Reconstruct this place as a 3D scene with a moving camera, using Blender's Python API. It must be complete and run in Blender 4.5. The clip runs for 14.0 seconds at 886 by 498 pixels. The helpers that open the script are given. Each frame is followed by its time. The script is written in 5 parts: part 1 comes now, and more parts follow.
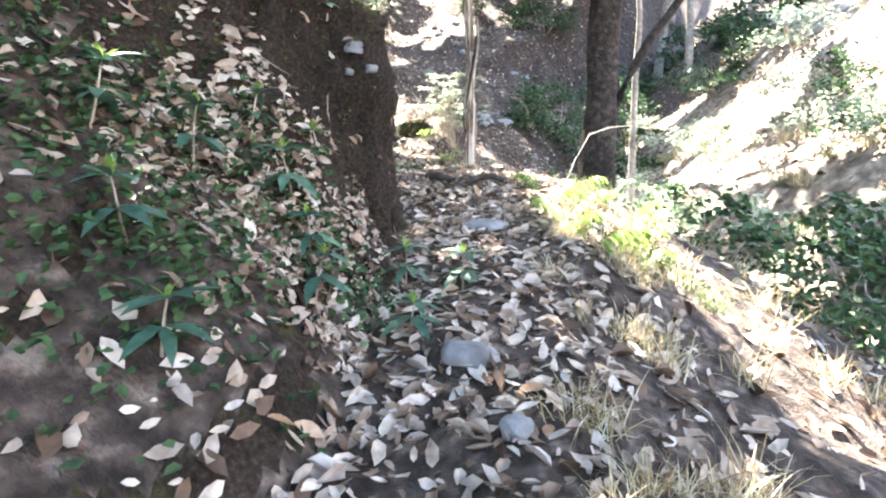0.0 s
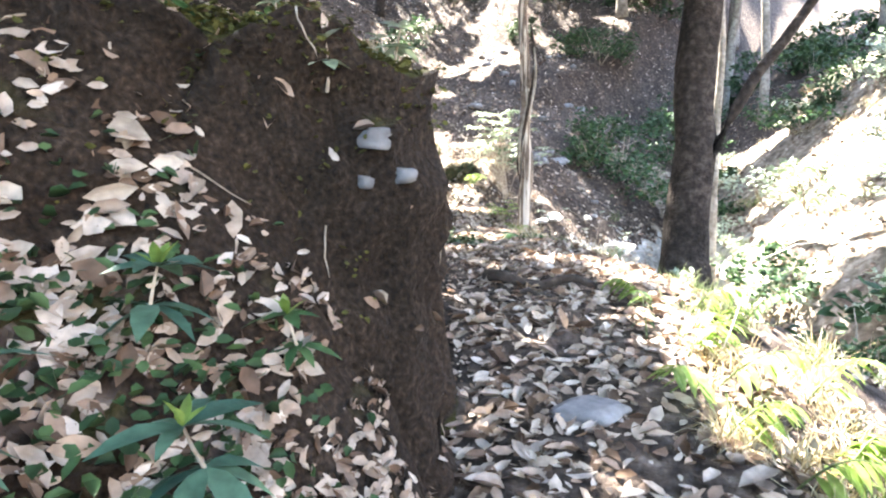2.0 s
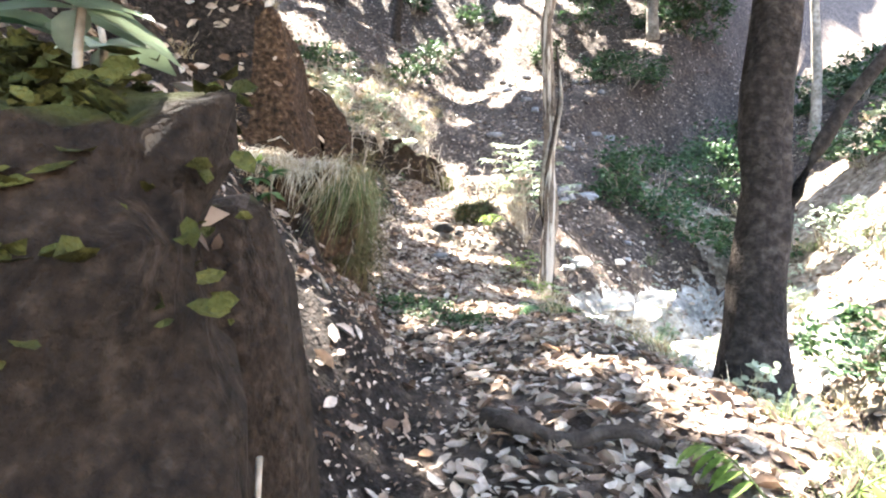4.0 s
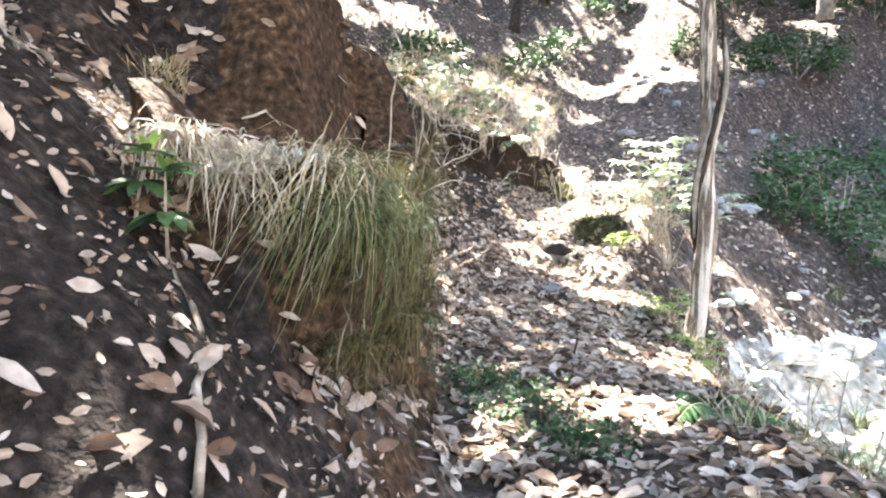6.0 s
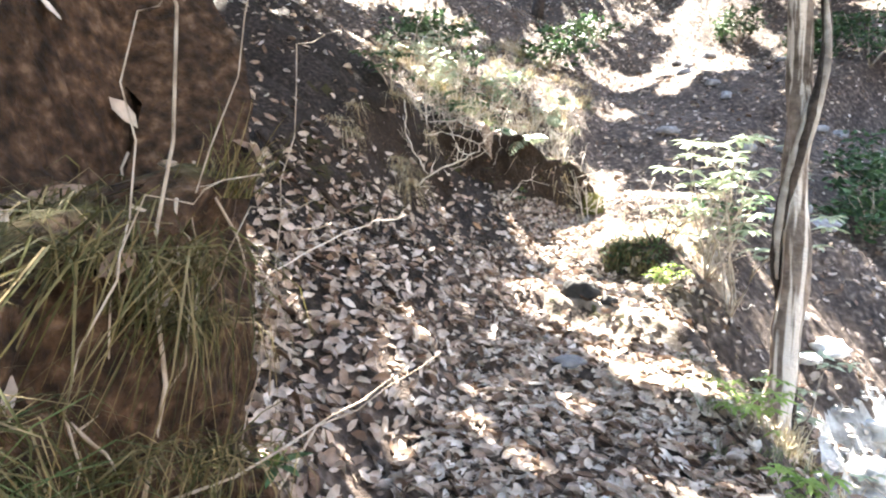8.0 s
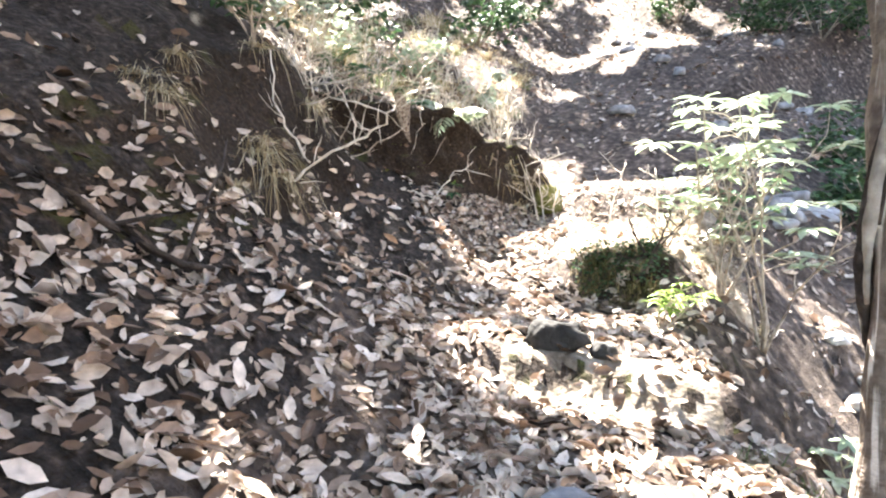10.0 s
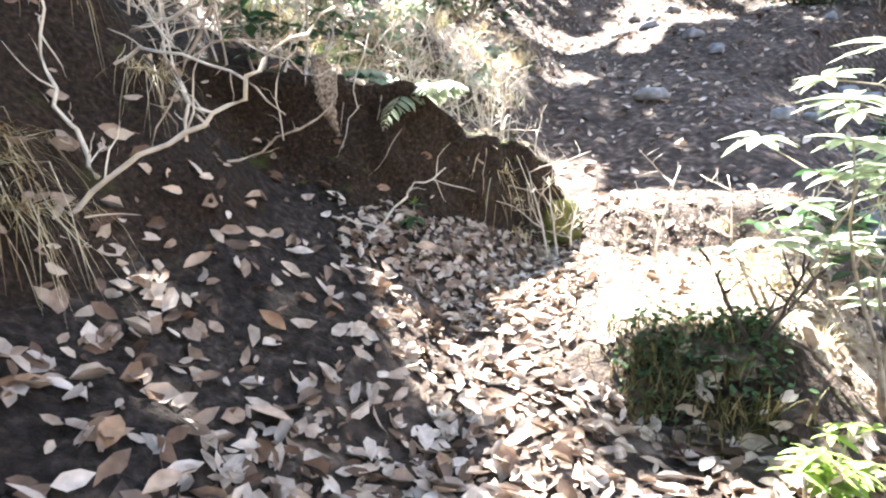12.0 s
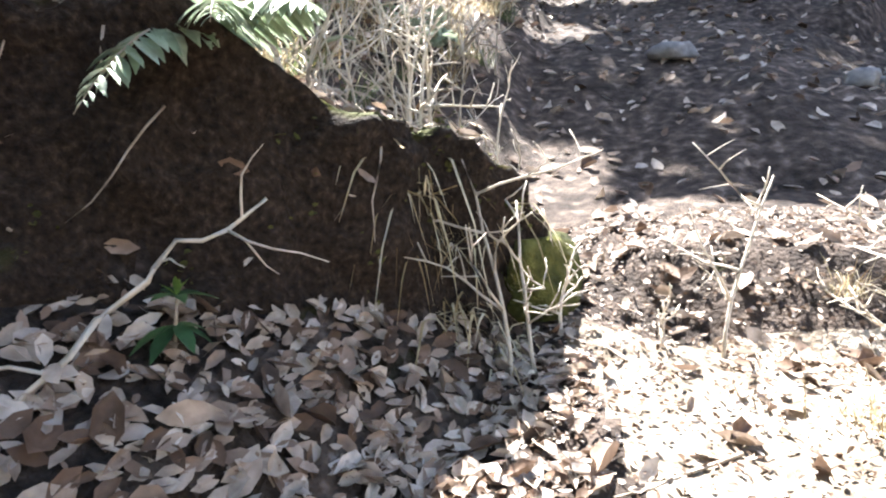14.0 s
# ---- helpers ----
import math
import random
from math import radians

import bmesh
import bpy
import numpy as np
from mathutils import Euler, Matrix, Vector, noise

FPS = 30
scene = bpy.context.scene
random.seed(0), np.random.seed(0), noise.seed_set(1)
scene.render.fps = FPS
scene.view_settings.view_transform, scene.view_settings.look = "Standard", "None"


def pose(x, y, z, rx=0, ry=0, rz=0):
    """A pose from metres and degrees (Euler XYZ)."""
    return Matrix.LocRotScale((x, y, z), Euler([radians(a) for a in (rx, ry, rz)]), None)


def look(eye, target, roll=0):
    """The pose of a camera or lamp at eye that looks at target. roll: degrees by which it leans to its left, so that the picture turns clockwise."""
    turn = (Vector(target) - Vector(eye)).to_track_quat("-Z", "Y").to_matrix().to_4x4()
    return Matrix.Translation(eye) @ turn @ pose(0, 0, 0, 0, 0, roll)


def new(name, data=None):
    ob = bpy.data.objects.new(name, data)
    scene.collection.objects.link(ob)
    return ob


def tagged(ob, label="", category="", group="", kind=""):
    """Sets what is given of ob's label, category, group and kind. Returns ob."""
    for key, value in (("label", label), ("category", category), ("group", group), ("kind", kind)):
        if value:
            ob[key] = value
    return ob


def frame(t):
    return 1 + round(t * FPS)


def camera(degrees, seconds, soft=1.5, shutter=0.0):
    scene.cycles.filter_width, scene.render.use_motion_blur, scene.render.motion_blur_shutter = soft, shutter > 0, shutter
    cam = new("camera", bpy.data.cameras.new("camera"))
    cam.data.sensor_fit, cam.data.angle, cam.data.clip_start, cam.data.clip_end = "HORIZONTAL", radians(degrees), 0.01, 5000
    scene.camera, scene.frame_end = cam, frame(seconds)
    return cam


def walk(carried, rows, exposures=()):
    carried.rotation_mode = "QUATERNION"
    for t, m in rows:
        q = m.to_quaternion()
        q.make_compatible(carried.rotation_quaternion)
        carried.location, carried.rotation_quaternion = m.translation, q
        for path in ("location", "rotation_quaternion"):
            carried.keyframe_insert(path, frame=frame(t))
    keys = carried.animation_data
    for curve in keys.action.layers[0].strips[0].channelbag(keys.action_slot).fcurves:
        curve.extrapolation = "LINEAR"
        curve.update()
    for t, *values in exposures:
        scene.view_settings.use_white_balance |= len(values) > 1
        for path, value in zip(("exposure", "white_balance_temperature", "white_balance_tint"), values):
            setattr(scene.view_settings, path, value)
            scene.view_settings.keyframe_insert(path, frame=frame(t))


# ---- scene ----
cam = camera(71.4, 14.0, soft=2.2)
METRES, EYE, TILT, LEAN, TURN = 14.5, 1.32, -8.0, 0.0, 0.0
ROWS = [
    (0.0, 0.0, 0.0, 0.0, 0.0, 0.0, -0.0),
    (0.5, -0.0053, 0.0358, 0.015, -0.53, 0.96, -0.84),
    (1.0, -0.0057, 0.0645, 0.0254, -0.22, 1.83, -1.21),
    (1.5, -0.0067, 0.0879, 0.0423, 2.27, 1.86, -0.42),
    (2.0, -0.0114, 0.1144, 0.0523, 3.83, 2.07, -0.69),
    (2.5, -0.0029, 0.1423, 0.065, 4.43, 2.19, -0.88),
    (5.0, -0.0077, 0.2913, 0.1026, 10.64, 5.14, -2.36),
    (5.5, -0.0118, 0.3292, 0.1112, 15.52, 4.24, -3.02),
    (6.0, -0.0145, 0.3751, 0.1179, 16.86, 4.32, -3.8),
    (6.5, -0.0113, 0.4152, 0.1312, 16.85, 4.11, -4.16),
    (7.0, -0.0124, 0.4488, 0.1432, 17.52, 4.06, -4.26),
    (7.5, -0.0225, 0.4839, 0.1518, 18.57, 3.8, -4.46),
    (8.0, -0.0289, 0.5156, 0.1576, 19.45, 3.91, -4.24),
    (8.5, -0.0367, 0.5483, 0.1621, 16.84, 4.59, -4.19),
    (11.0, -0.0742, 0.7404, 0.1908, 13.17, 4.18, -0.41),
    (11.5, -0.0759, 0.7741, 0.2038, 13.89, 4.01, -0.91),
    (12.0, -0.0785, 0.805, 0.2153, 13.88, 3.97, -0.89),
    (12.5, -0.089, 0.8349, 0.2211, 14.45, 3.81, -1.53),
    (13.0, -0.087, 0.8682, 0.2343, 14.62, 3.16, -1.84),
    (13.5, -0.0819, 0.9042, 0.2491, 14.41, 2.24, -1.6),
    (14.0, -0.084, 0.9463, 0.2541, 13.0, 1.26, -0.46),
]
EXPOSURES = [(0.0, 4.25, 6900, 10), (2.5, 4.3, 6900, 10), (5.0, 4.25, 6900, 10), (5.5, 4.42, 6900, 10), (6.5, 4.3, 6900, 10), (8.5, 4.22, 6900, 10), (11.0, 4.2, 6700, 10), (12.5, 3.9, 6500, 10), (13.5, 3.55, 6300, 10), (14.0, 3.27, 6300, 10)]
walk(cam, [(t, pose(0, 0, EYE, TILT, LEAN, TURN) @ pose(METRES * x, METRES * y, METRES * z, 90 + pitch, roll, yaw)) for t, x, y, z, yaw, pitch, roll in ROWS], EXPOSURES)

# ---- light ----
SUN_TO = Vector((-0.3, 0.55, 1.12)).normalized()
world = bpy.data.worlds.new("sky")
scene.world = world
world.use_nodes = True
wn = world.node_tree.nodes
sky = wn.new("ShaderNodeTexSky")
sky.sky_type = "NISHITA"
sky.sun_disc = False
sky.sun_elevation = math.asin(SUN_TO.z)
sky.sun_rotation = math.atan2(SUN_TO.x, SUN_TO.y)
world.node_tree.links.new(sky.outputs[0], wn["Background"].inputs[0])
wn["Background"].inputs[1].default_value = 0.15
sun_data = bpy.data.lights.new("sun", "SUN")
sun_data.energy, sun_data.angle, sun_data.color = 5.0, radians(0.6), (1.0, 0.965, 0.91)
sun = new("sun", sun_data)
sun.matrix_world = look(SUN_TO * 60, (0, 0, 0))


# ---- materials ----
def material(name, stops, scale=6.0, rough=0.85, bump=0.3, bump_scale=40.0, source="noise", through_light=0.0, moss=None, bands=None):
    """stops: base colours from dark to light, chosen by noise, by island or by object; a second, larger noise varies the value."""
    m = bpy.data.materials.new(name)
    m.use_nodes = True
    n, l = m.node_tree.nodes, m.node_tree.links
    bsdf = n["Principled BSDF"]
    bsdf.inputs["Roughness"].default_value = rough
    bsdf.inputs["Specular IOR Level"].default_value = 0.25
    co = n.new("ShaderNodeNewGeometry")
    ramp = n.new("ShaderNodeValToRGB")
    els = ramp.color_ramp.elements
    while len(els) < len(stops):
        els.new(0.5)
    for k, c in enumerate(stops):
        els[k].position = (0.28 + 0.44 * k / max(1, len(stops) - 1)) if source == "noise" else k / max(1, len(stops) - 1)
        els[k].color = (*c, 1)
    grain = n.new("ShaderNodeTexNoise")
    grain.inputs["Scale"].default_value = scale
    grain.inputs["Detail"].default_value = 6
    l.new(co.outputs["Position"], grain.inputs["Vector"])
    if source == "noise":
        l.new(grain.outputs[0], ramp.inputs[0])
    elif source == "island":
        l.new(co.outputs["Random Per Island"], ramp.inputs[0])
    else:
        info = n.new("ShaderNodeObjectInfo")
        l.new(info.outputs["Random"], ramp.inputs[0])
    colour = ramp.outputs[0]
    wide = n.new("ShaderNodeTexNoise")
    wide.inputs["Scale"].default_value = 1.7 if source == "noise" else 22.0
    wide.inputs["Detail"].default_value = 4
    l.new(co.outputs["Position"], wide.inputs["Vector"])
    spread = n.new("ShaderNodeMapRange")
    spread.inputs[1].default_value, spread.inputs[2].default_value = 0.3, 0.7
    spread.inputs[3].default_value, spread.inputs[4].default_value = 0.65, 1.3
    l.new(wide.outputs[0], spread.inputs[0])
    mul = n.new("ShaderNodeMix")
    mul.data_type, mul.blend_type = "RGBA", "MULTIPLY"
    mul.inputs[0].default_value = 1.0
    l.new(colour, mul.inputs[6])
    l.new(spread.outputs[0], mul.inputs[7])
    colour = mul.outputs[2]
    if moss:
        # moss settles on faces that look up
        sep = n.new("ShaderNodeSeparateXYZ")
        l.new(co.outputs["Normal"], sep.inputs[0])
        patch = n.new("ShaderNodeTexNoise")
        patch.inputs["Scale"].default_value = 5.0
        patch.inputs["Detail"].default_value = 5
        l.new(co.outputs["Position"], patch.inputs["Vector"])
        add = n.new("ShaderNodeMath")
        add.operation = "ADD"
        l.new(sep.outputs[2], add.inputs[0])
        l.new(patch.outputs[0], add.inputs[1])
        rng = n.new("ShaderNodeMapRange")
        rng.inputs[1].default_value, rng.inputs[2].default_value = moss[3], moss[3] + 0.3
        l.new(add.outputs[0], rng.inputs[0])
        mx = n.new("ShaderNodeMix")
        mx.data_type = "RGBA"
        l.new(rng.outputs[0], mx.inputs[0])
        l.new(colour, mx.inputs[6])
        mx.inputs[7].default_value = (*moss[:3], 1)
        colour = mx.outputs[2]
    if bands:
        # bark strips: noise drawn out along the trunk
        tex = n.new("ShaderNodeTexCoord")
        mp = n.new("ShaderNodeMapping")
        mp.inputs["Scale"].default_value = (bands[3], bands[3], bands[3] * 0.06)
        l.new(tex.outputs["Object"], mp.inputs[0])
        st = n.new("ShaderNodeTexNoise")
        st.inputs["Scale"].default_value = 1.0
        st.inputs["Detail"].default_value = 5
        l.new(mp.outputs[0], st.inputs["Vector"])
        rng = n.new("ShaderNodeMapRange")
        rng.inputs[1].default_value, rng.inputs[2].default_value = 0.5, 0.57
        l.new(st.outputs[0], rng.inputs[0])
        mx = n.new("ShaderNodeMix")
        mx.data_type = "RGBA"
        l.new(rng.outputs[0], mx.inputs[0])
        l.new(colour, mx.inputs[6])
        mx.inputs[7].default_value = (*bands[:3], 1)
        colour = mx.outputs[2]
    l.new(colour, bsdf.inputs["Base Color"])
    if bump:
        bt = n.new("ShaderNodeTexNoise")
        bt.inputs["Scale"].default_value = bump_scale
        bt.inputs["Detail"].default_value = 5
        l.new(co.outputs["Position"], bt.inputs["Vector"])
        b = n.new("ShaderNodeBump")
        b.inputs["Strength"].default_value = bump
        b.inputs["Distance"].default_value = 0.03
        l.new(bt.outputs[0], b.inputs["Height"])
        l.new(b.outputs[0], bsdf.inputs["Normal"])
    if through_light:
        tr = n.new("ShaderNodeBsdfTranslucent")
        l.new(colour, tr.inputs[0])
        ms = n.new("ShaderNodeMixShader")
        ms.inputs[0].default_value = through_light
        l.new(bsdf.outputs[0], ms.inputs[1])
        l.new(tr.outputs[0], ms.inputs[2])
        l.new(ms.outputs[0], n["Material Output"].inputs[0])
    return m


M_SOIL = material("forest_soil", [(0.013, 0.0095, 0.008), (0.038, 0.028, 0.023), (0.08, 0.06, 0.049), (0.2, 0.16, 0.135)], 11, 0.95, 0.8, 55)
# brown earth, darkened further: shade of upright faces put into the colour
M_EARTH = material("shaded_bank_earth", [(0.005, 0.0032, 0.0022), (0.016, 0.01, 0.0068), (0.027, 0.018, 0.0125), (0.055, 0.039, 0.028)], 48, 0.95, 1.0, 34, moss=(0.045, 0.048, 0.011, 1.12))
# dark soil of the open slope, reused to paint shade farther on
M_DIMSOIL = material("dark_shaded_soil", [(0.006, 0.0045, 0.0038), (0.016, 0.0118, 0.01), (0.032, 0.0245, 0.021), (0.08, 0.062, 0.052)], 24, 0.95, 1.0, 50)
M_BARKPLATE = material("dead_bark", [(0.07, 0.05, 0.035), (0.2, 0.15, 0.11), (0.38, 0.31, 0.25), (0.55, 0.48, 0.4)], 60, 0.9, 1.0, 90)
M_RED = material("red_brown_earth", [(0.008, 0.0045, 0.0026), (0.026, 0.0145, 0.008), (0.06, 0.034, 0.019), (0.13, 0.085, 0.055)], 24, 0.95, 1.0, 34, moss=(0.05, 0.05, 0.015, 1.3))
# pale soil with sunlight put into its colour
M_SUNSOIL = material("painted_sun_soil", [(0.07, 0.055, 0.04), (0.19, 0.155, 0.12), (0.38, 0.335, 0.28)], 6, 0.95, 0.8, 30)
M_GRAVEL = material("pale_gravel", [(0.14, 0.135, 0.125), (0.32, 0.31, 0.29), (0.55, 0.53, 0.5)], 7, 0.9, 0.9, 45)
M_STONE = material("grey_stone", [(0.1, 0.1, 0.105), (0.19, 0.19, 0.2), (0.3, 0.3, 0.31)], 9, 0.8, 0.4, 35)
M_PALE = material("pale_stone", [(0.24, 0.23, 0.22), (0.42, 0.41, 0.39), (0.58, 0.57, 0.54)], 7, 0.85, 0.4, 30)
# stone made near black: the shade on it is part of this colour
M_SHADESTONE = material("shade_painted_stone", [(0.012, 0.011, 0.011), (0.025, 0.024, 0.023), (0.045, 0.043, 0.041)], 9, 0.85, 0.5, 35)
M_MOSS = material("moss", [(0.03, 0.033, 0.009), (0.075, 0.077, 0.019), (0.14, 0.132, 0.036)], 14, 0.95, 0.8, 90)
M_LITTER = material("dry_leaf", [(0.06, 0.038, 0.026), (0.15, 0.095, 0.065), (0.3, 0.22, 0.17), (0.46, 0.38, 0.31), (0.34, 0.28, 0.24), (0.6, 0.52, 0.45)], 30, 0.6, 0.15, 60, "island", 0.15)
M_LEAFOBJ = material("dry_leaf_single", [(0.3, 0.17, 0.09), (0.48, 0.38, 0.3), (0.6, 0.52, 0.45), (0.5, 0.43, 0.38)], 30, 0.6, 0.15, 60, "object", 0.15)
M_GREEN = material("green_leaf", [(0.03, 0.07, 0.03), (0.05, 0.11, 0.045), (0.09, 0.16, 0.06)], 20, 0.45, 0.1, 50, "object", 0.3)
M_TEAL = material("blue_green_leaf", [(0.035, 0.09, 0.065), (0.06, 0.13, 0.09), (0.09, 0.17, 0.11)], 20, 0.45, 0.1, 50, "object", 0.25)
M_LIME = material("yellow_green_leaf", [(0.14, 0.22, 0.05), (0.2, 0.3, 0.07), (0.26, 0.34, 0.1)], 20, 0.5, 0.1, 50, "object", 0.4)
M_SHRUB = material("silvery_leaf", [(0.2, 0.26, 0.16), (0.3, 0.36, 0.25), (0.42, 0.47, 0.36)], 20, 0.4, 0.1, 50, "object", 0.3)
M_BUSH = material("bush_leaf", [(0.02, 0.045, 0.02), (0.04, 0.085, 0.035), (0.075, 0.13, 0.05)], 8, 0.55, 0.1, 50, "island", 0.25)
M_CROWN = material("crown_leaf", [(0.03, 0.055, 0.02), (0.05, 0.08, 0.03), (0.08, 0.11, 0.04)], 8, 0.5, 0.1, 40, "island", 0.25)
M_DRYGRASS = material("dry_grass", [(0.2, 0.13, 0.06), (0.36, 0.28, 0.15), (0.5, 0.43, 0.28), (0.6, 0.55, 0.42)], 10, 0.7, 0.0, 50, "island", 0.2)
M_GRASS = material("green_grass", [(0.05, 0.08, 0.025), (0.09, 0.13, 0.045), (0.14, 0.17, 0.075), (0.3, 0.28, 0.18)], 10, 0.65, 0.0, 50, "island", 0.3)
M_BLEACHED = material("bleached_grass", [(0.34, 0.27, 0.18), (0.5, 0.43, 0.33), (0.62, 0.56, 0.46), (0.7, 0.65, 0.56)], 10, 0.7, 0.0, 50, "island", 0.2)
M_OLIVE = material("olive_grass", [(0.035, 0.035, 0.012), (0.07, 0.07, 0.024), (0.12, 0.1, 0.04), (0.22, 0.17, 0.09)], 10, 0.7, 0.0, 50, "island", 0.25)
M_TWIG = material("dry_twig", [(0.16, 0.12, 0.09), (0.34, 0.28, 0.22), (0.48, 0.42, 0.36)], 18, 0.8, 0.4, 60)
M_PALETWIG = material("bleached_twig", [(0.4, 0.35, 0.28), (0.58, 0.52, 0.44), (0.68, 0.62, 0.54)], 18, 0.75, 0.3, 60)
M_ROOT = material("dark_root", [(0.02, 0.016, 0.014), (0.05, 0.04, 0.035), (0.1, 0.08, 0.07)], 14, 0.9, 0.6, 60)
M_BARK = material("dark_bark", [(0.014, 0.01, 0.009), (0.035, 0.027, 0.023), (0.08, 0.063, 0.053)], 12, 0.95, 0.9, 26)
M_PEEL = material("peeling_bark", [(0.08, 0.06, 0.05), (0.16, 0.125, 0.1), (0.24, 0.19, 0.16)], 12, 0.9, 0.8, 30, bands=(0.55, 0.49, 0.43, 16))
M_GREYBARK = material("grey_bark", [(0.14, 0.12, 0.1), (0.26, 0.23, 0.2), (0.38, 0.35, 0.31)], 10, 0.9, 0.7, 26)


# ---- mesh helpers ----
def mesh_of(name, verts, faces, mat, smooth=True):
    me = bpy.data.meshes.new(name)
    me.from_pydata([tuple(v) for v in verts], [], [tuple(f) for f in faces])
    me.materials.append(mat)
    if smooth:
        me.polygons.foreach_set("use_smooth", [True] * len(me.polygons))
    me.update()
    return me


def part(name, me, parent, m=None, label=""):
    ob = new(name, me)
    ob.parent = parent
    if m is not None:
        ob.matrix_basis = m
    return tagged(ob, label)


def thing(name, x, y, z, label, category, group="", kind=""):
    """An Empty at the thing's base."""
    ob = new(name)
    ob.empty_display_size = 0.1
    ob.matrix_basis = pose(x, y, z)
    return tagged(ob, label, category, group, kind)


def rot_to(direction):
    return Vector(direction).to_track_quat("Z", "Y").to_matrix().to_4x4()


# ---- the lie of the land ----
def path_z(y):
    return np.interp(y, [-6, 0, 2, 4.5, 6.5, 9, 11, 11.85, 12.0, 13.1, 13.25, 14.45, 14.75, 16.4, 16.7, 18, 28, 40, 60, 140],
                     [-1.0, 0, 0.4, 0.88, 1.16, 1.2, 1.27, 1.33, 1.46, 1.55, 1.74, 1.86, 2.25, 2.42, 2.75, 3.0, 7.6, 17, 34, 90])


def hill_z(y):
    return np.interp(y, [-6, 0, 2, 4.5, 6.5, 9, 11, 12.5, 14, 15, 16.5, 18, 28, 40, 60, 140], [-1.0, 0, 0.4, 0.88, 1.16, 1.2, 1.29, 1.53, 1.86, 2.2, 2.55, 3.0, 7.6, 17, 34, 90])


def left_foot(y):
    return np.interp(y, [-6, 0, 2, 3, 4.4, 5.2, 6.4, 7.3, 8.5, 10, 12, 14, 14.8, 15.5, 16.7, 17.5, 28, 140],
                     [-0.75, -0.6, -0.36, -0.3, -0.32, -0.5, -0.55, -0.62, -1.05, -1.45, -1.65, -1.75, -1.72, -1.65, -1.25, -1.6, -1.5, -1.5])


def right_edge(y):
    return np.interp(y, [-6, 0, 3, 5, 6.5, 8, 10, 12, 12.8, 14, 15.5, 16.5, 18, 28, 140],
                     [0.6, 0.5, 0.55, 1.0, 1.15, 0.7, 0.25, -0.1, -0.2, -0.45, -0.2, 0.2, 0.6, 1.5, 1.5])


def end_bank_x(y):
    return np.interp(y, [14.2, 15.0, 15.4, 15.75, 16.2, 16.75], [-3.5, -2.95, -2.3, -1.88, -1.55, -1.28])


def fade(a, b, v):
    t = np.clip((v - a) / (b - a), 0, 1)
    return t * t * (3 - 2 * t)


def bumps(x, y):
    """Uneven ground at three sizes, out of sines."""
    return (0.05 * np.sin(1.9 * x + 1.3 * np.sin(1.1 * y)) * np.sin(1.7 * y + 0.6) + 0.028 * np.sin(5.3 * x + 2 * np.sin(3.1 * y)) * np.sin(4.7 * y + np.sin(3.7 * x))
            + 0.012 * np.sin(13 * x + 3 * np.sin(7 * y)) * np.sin(12 * y + 2 * np.sin(9 * x)))


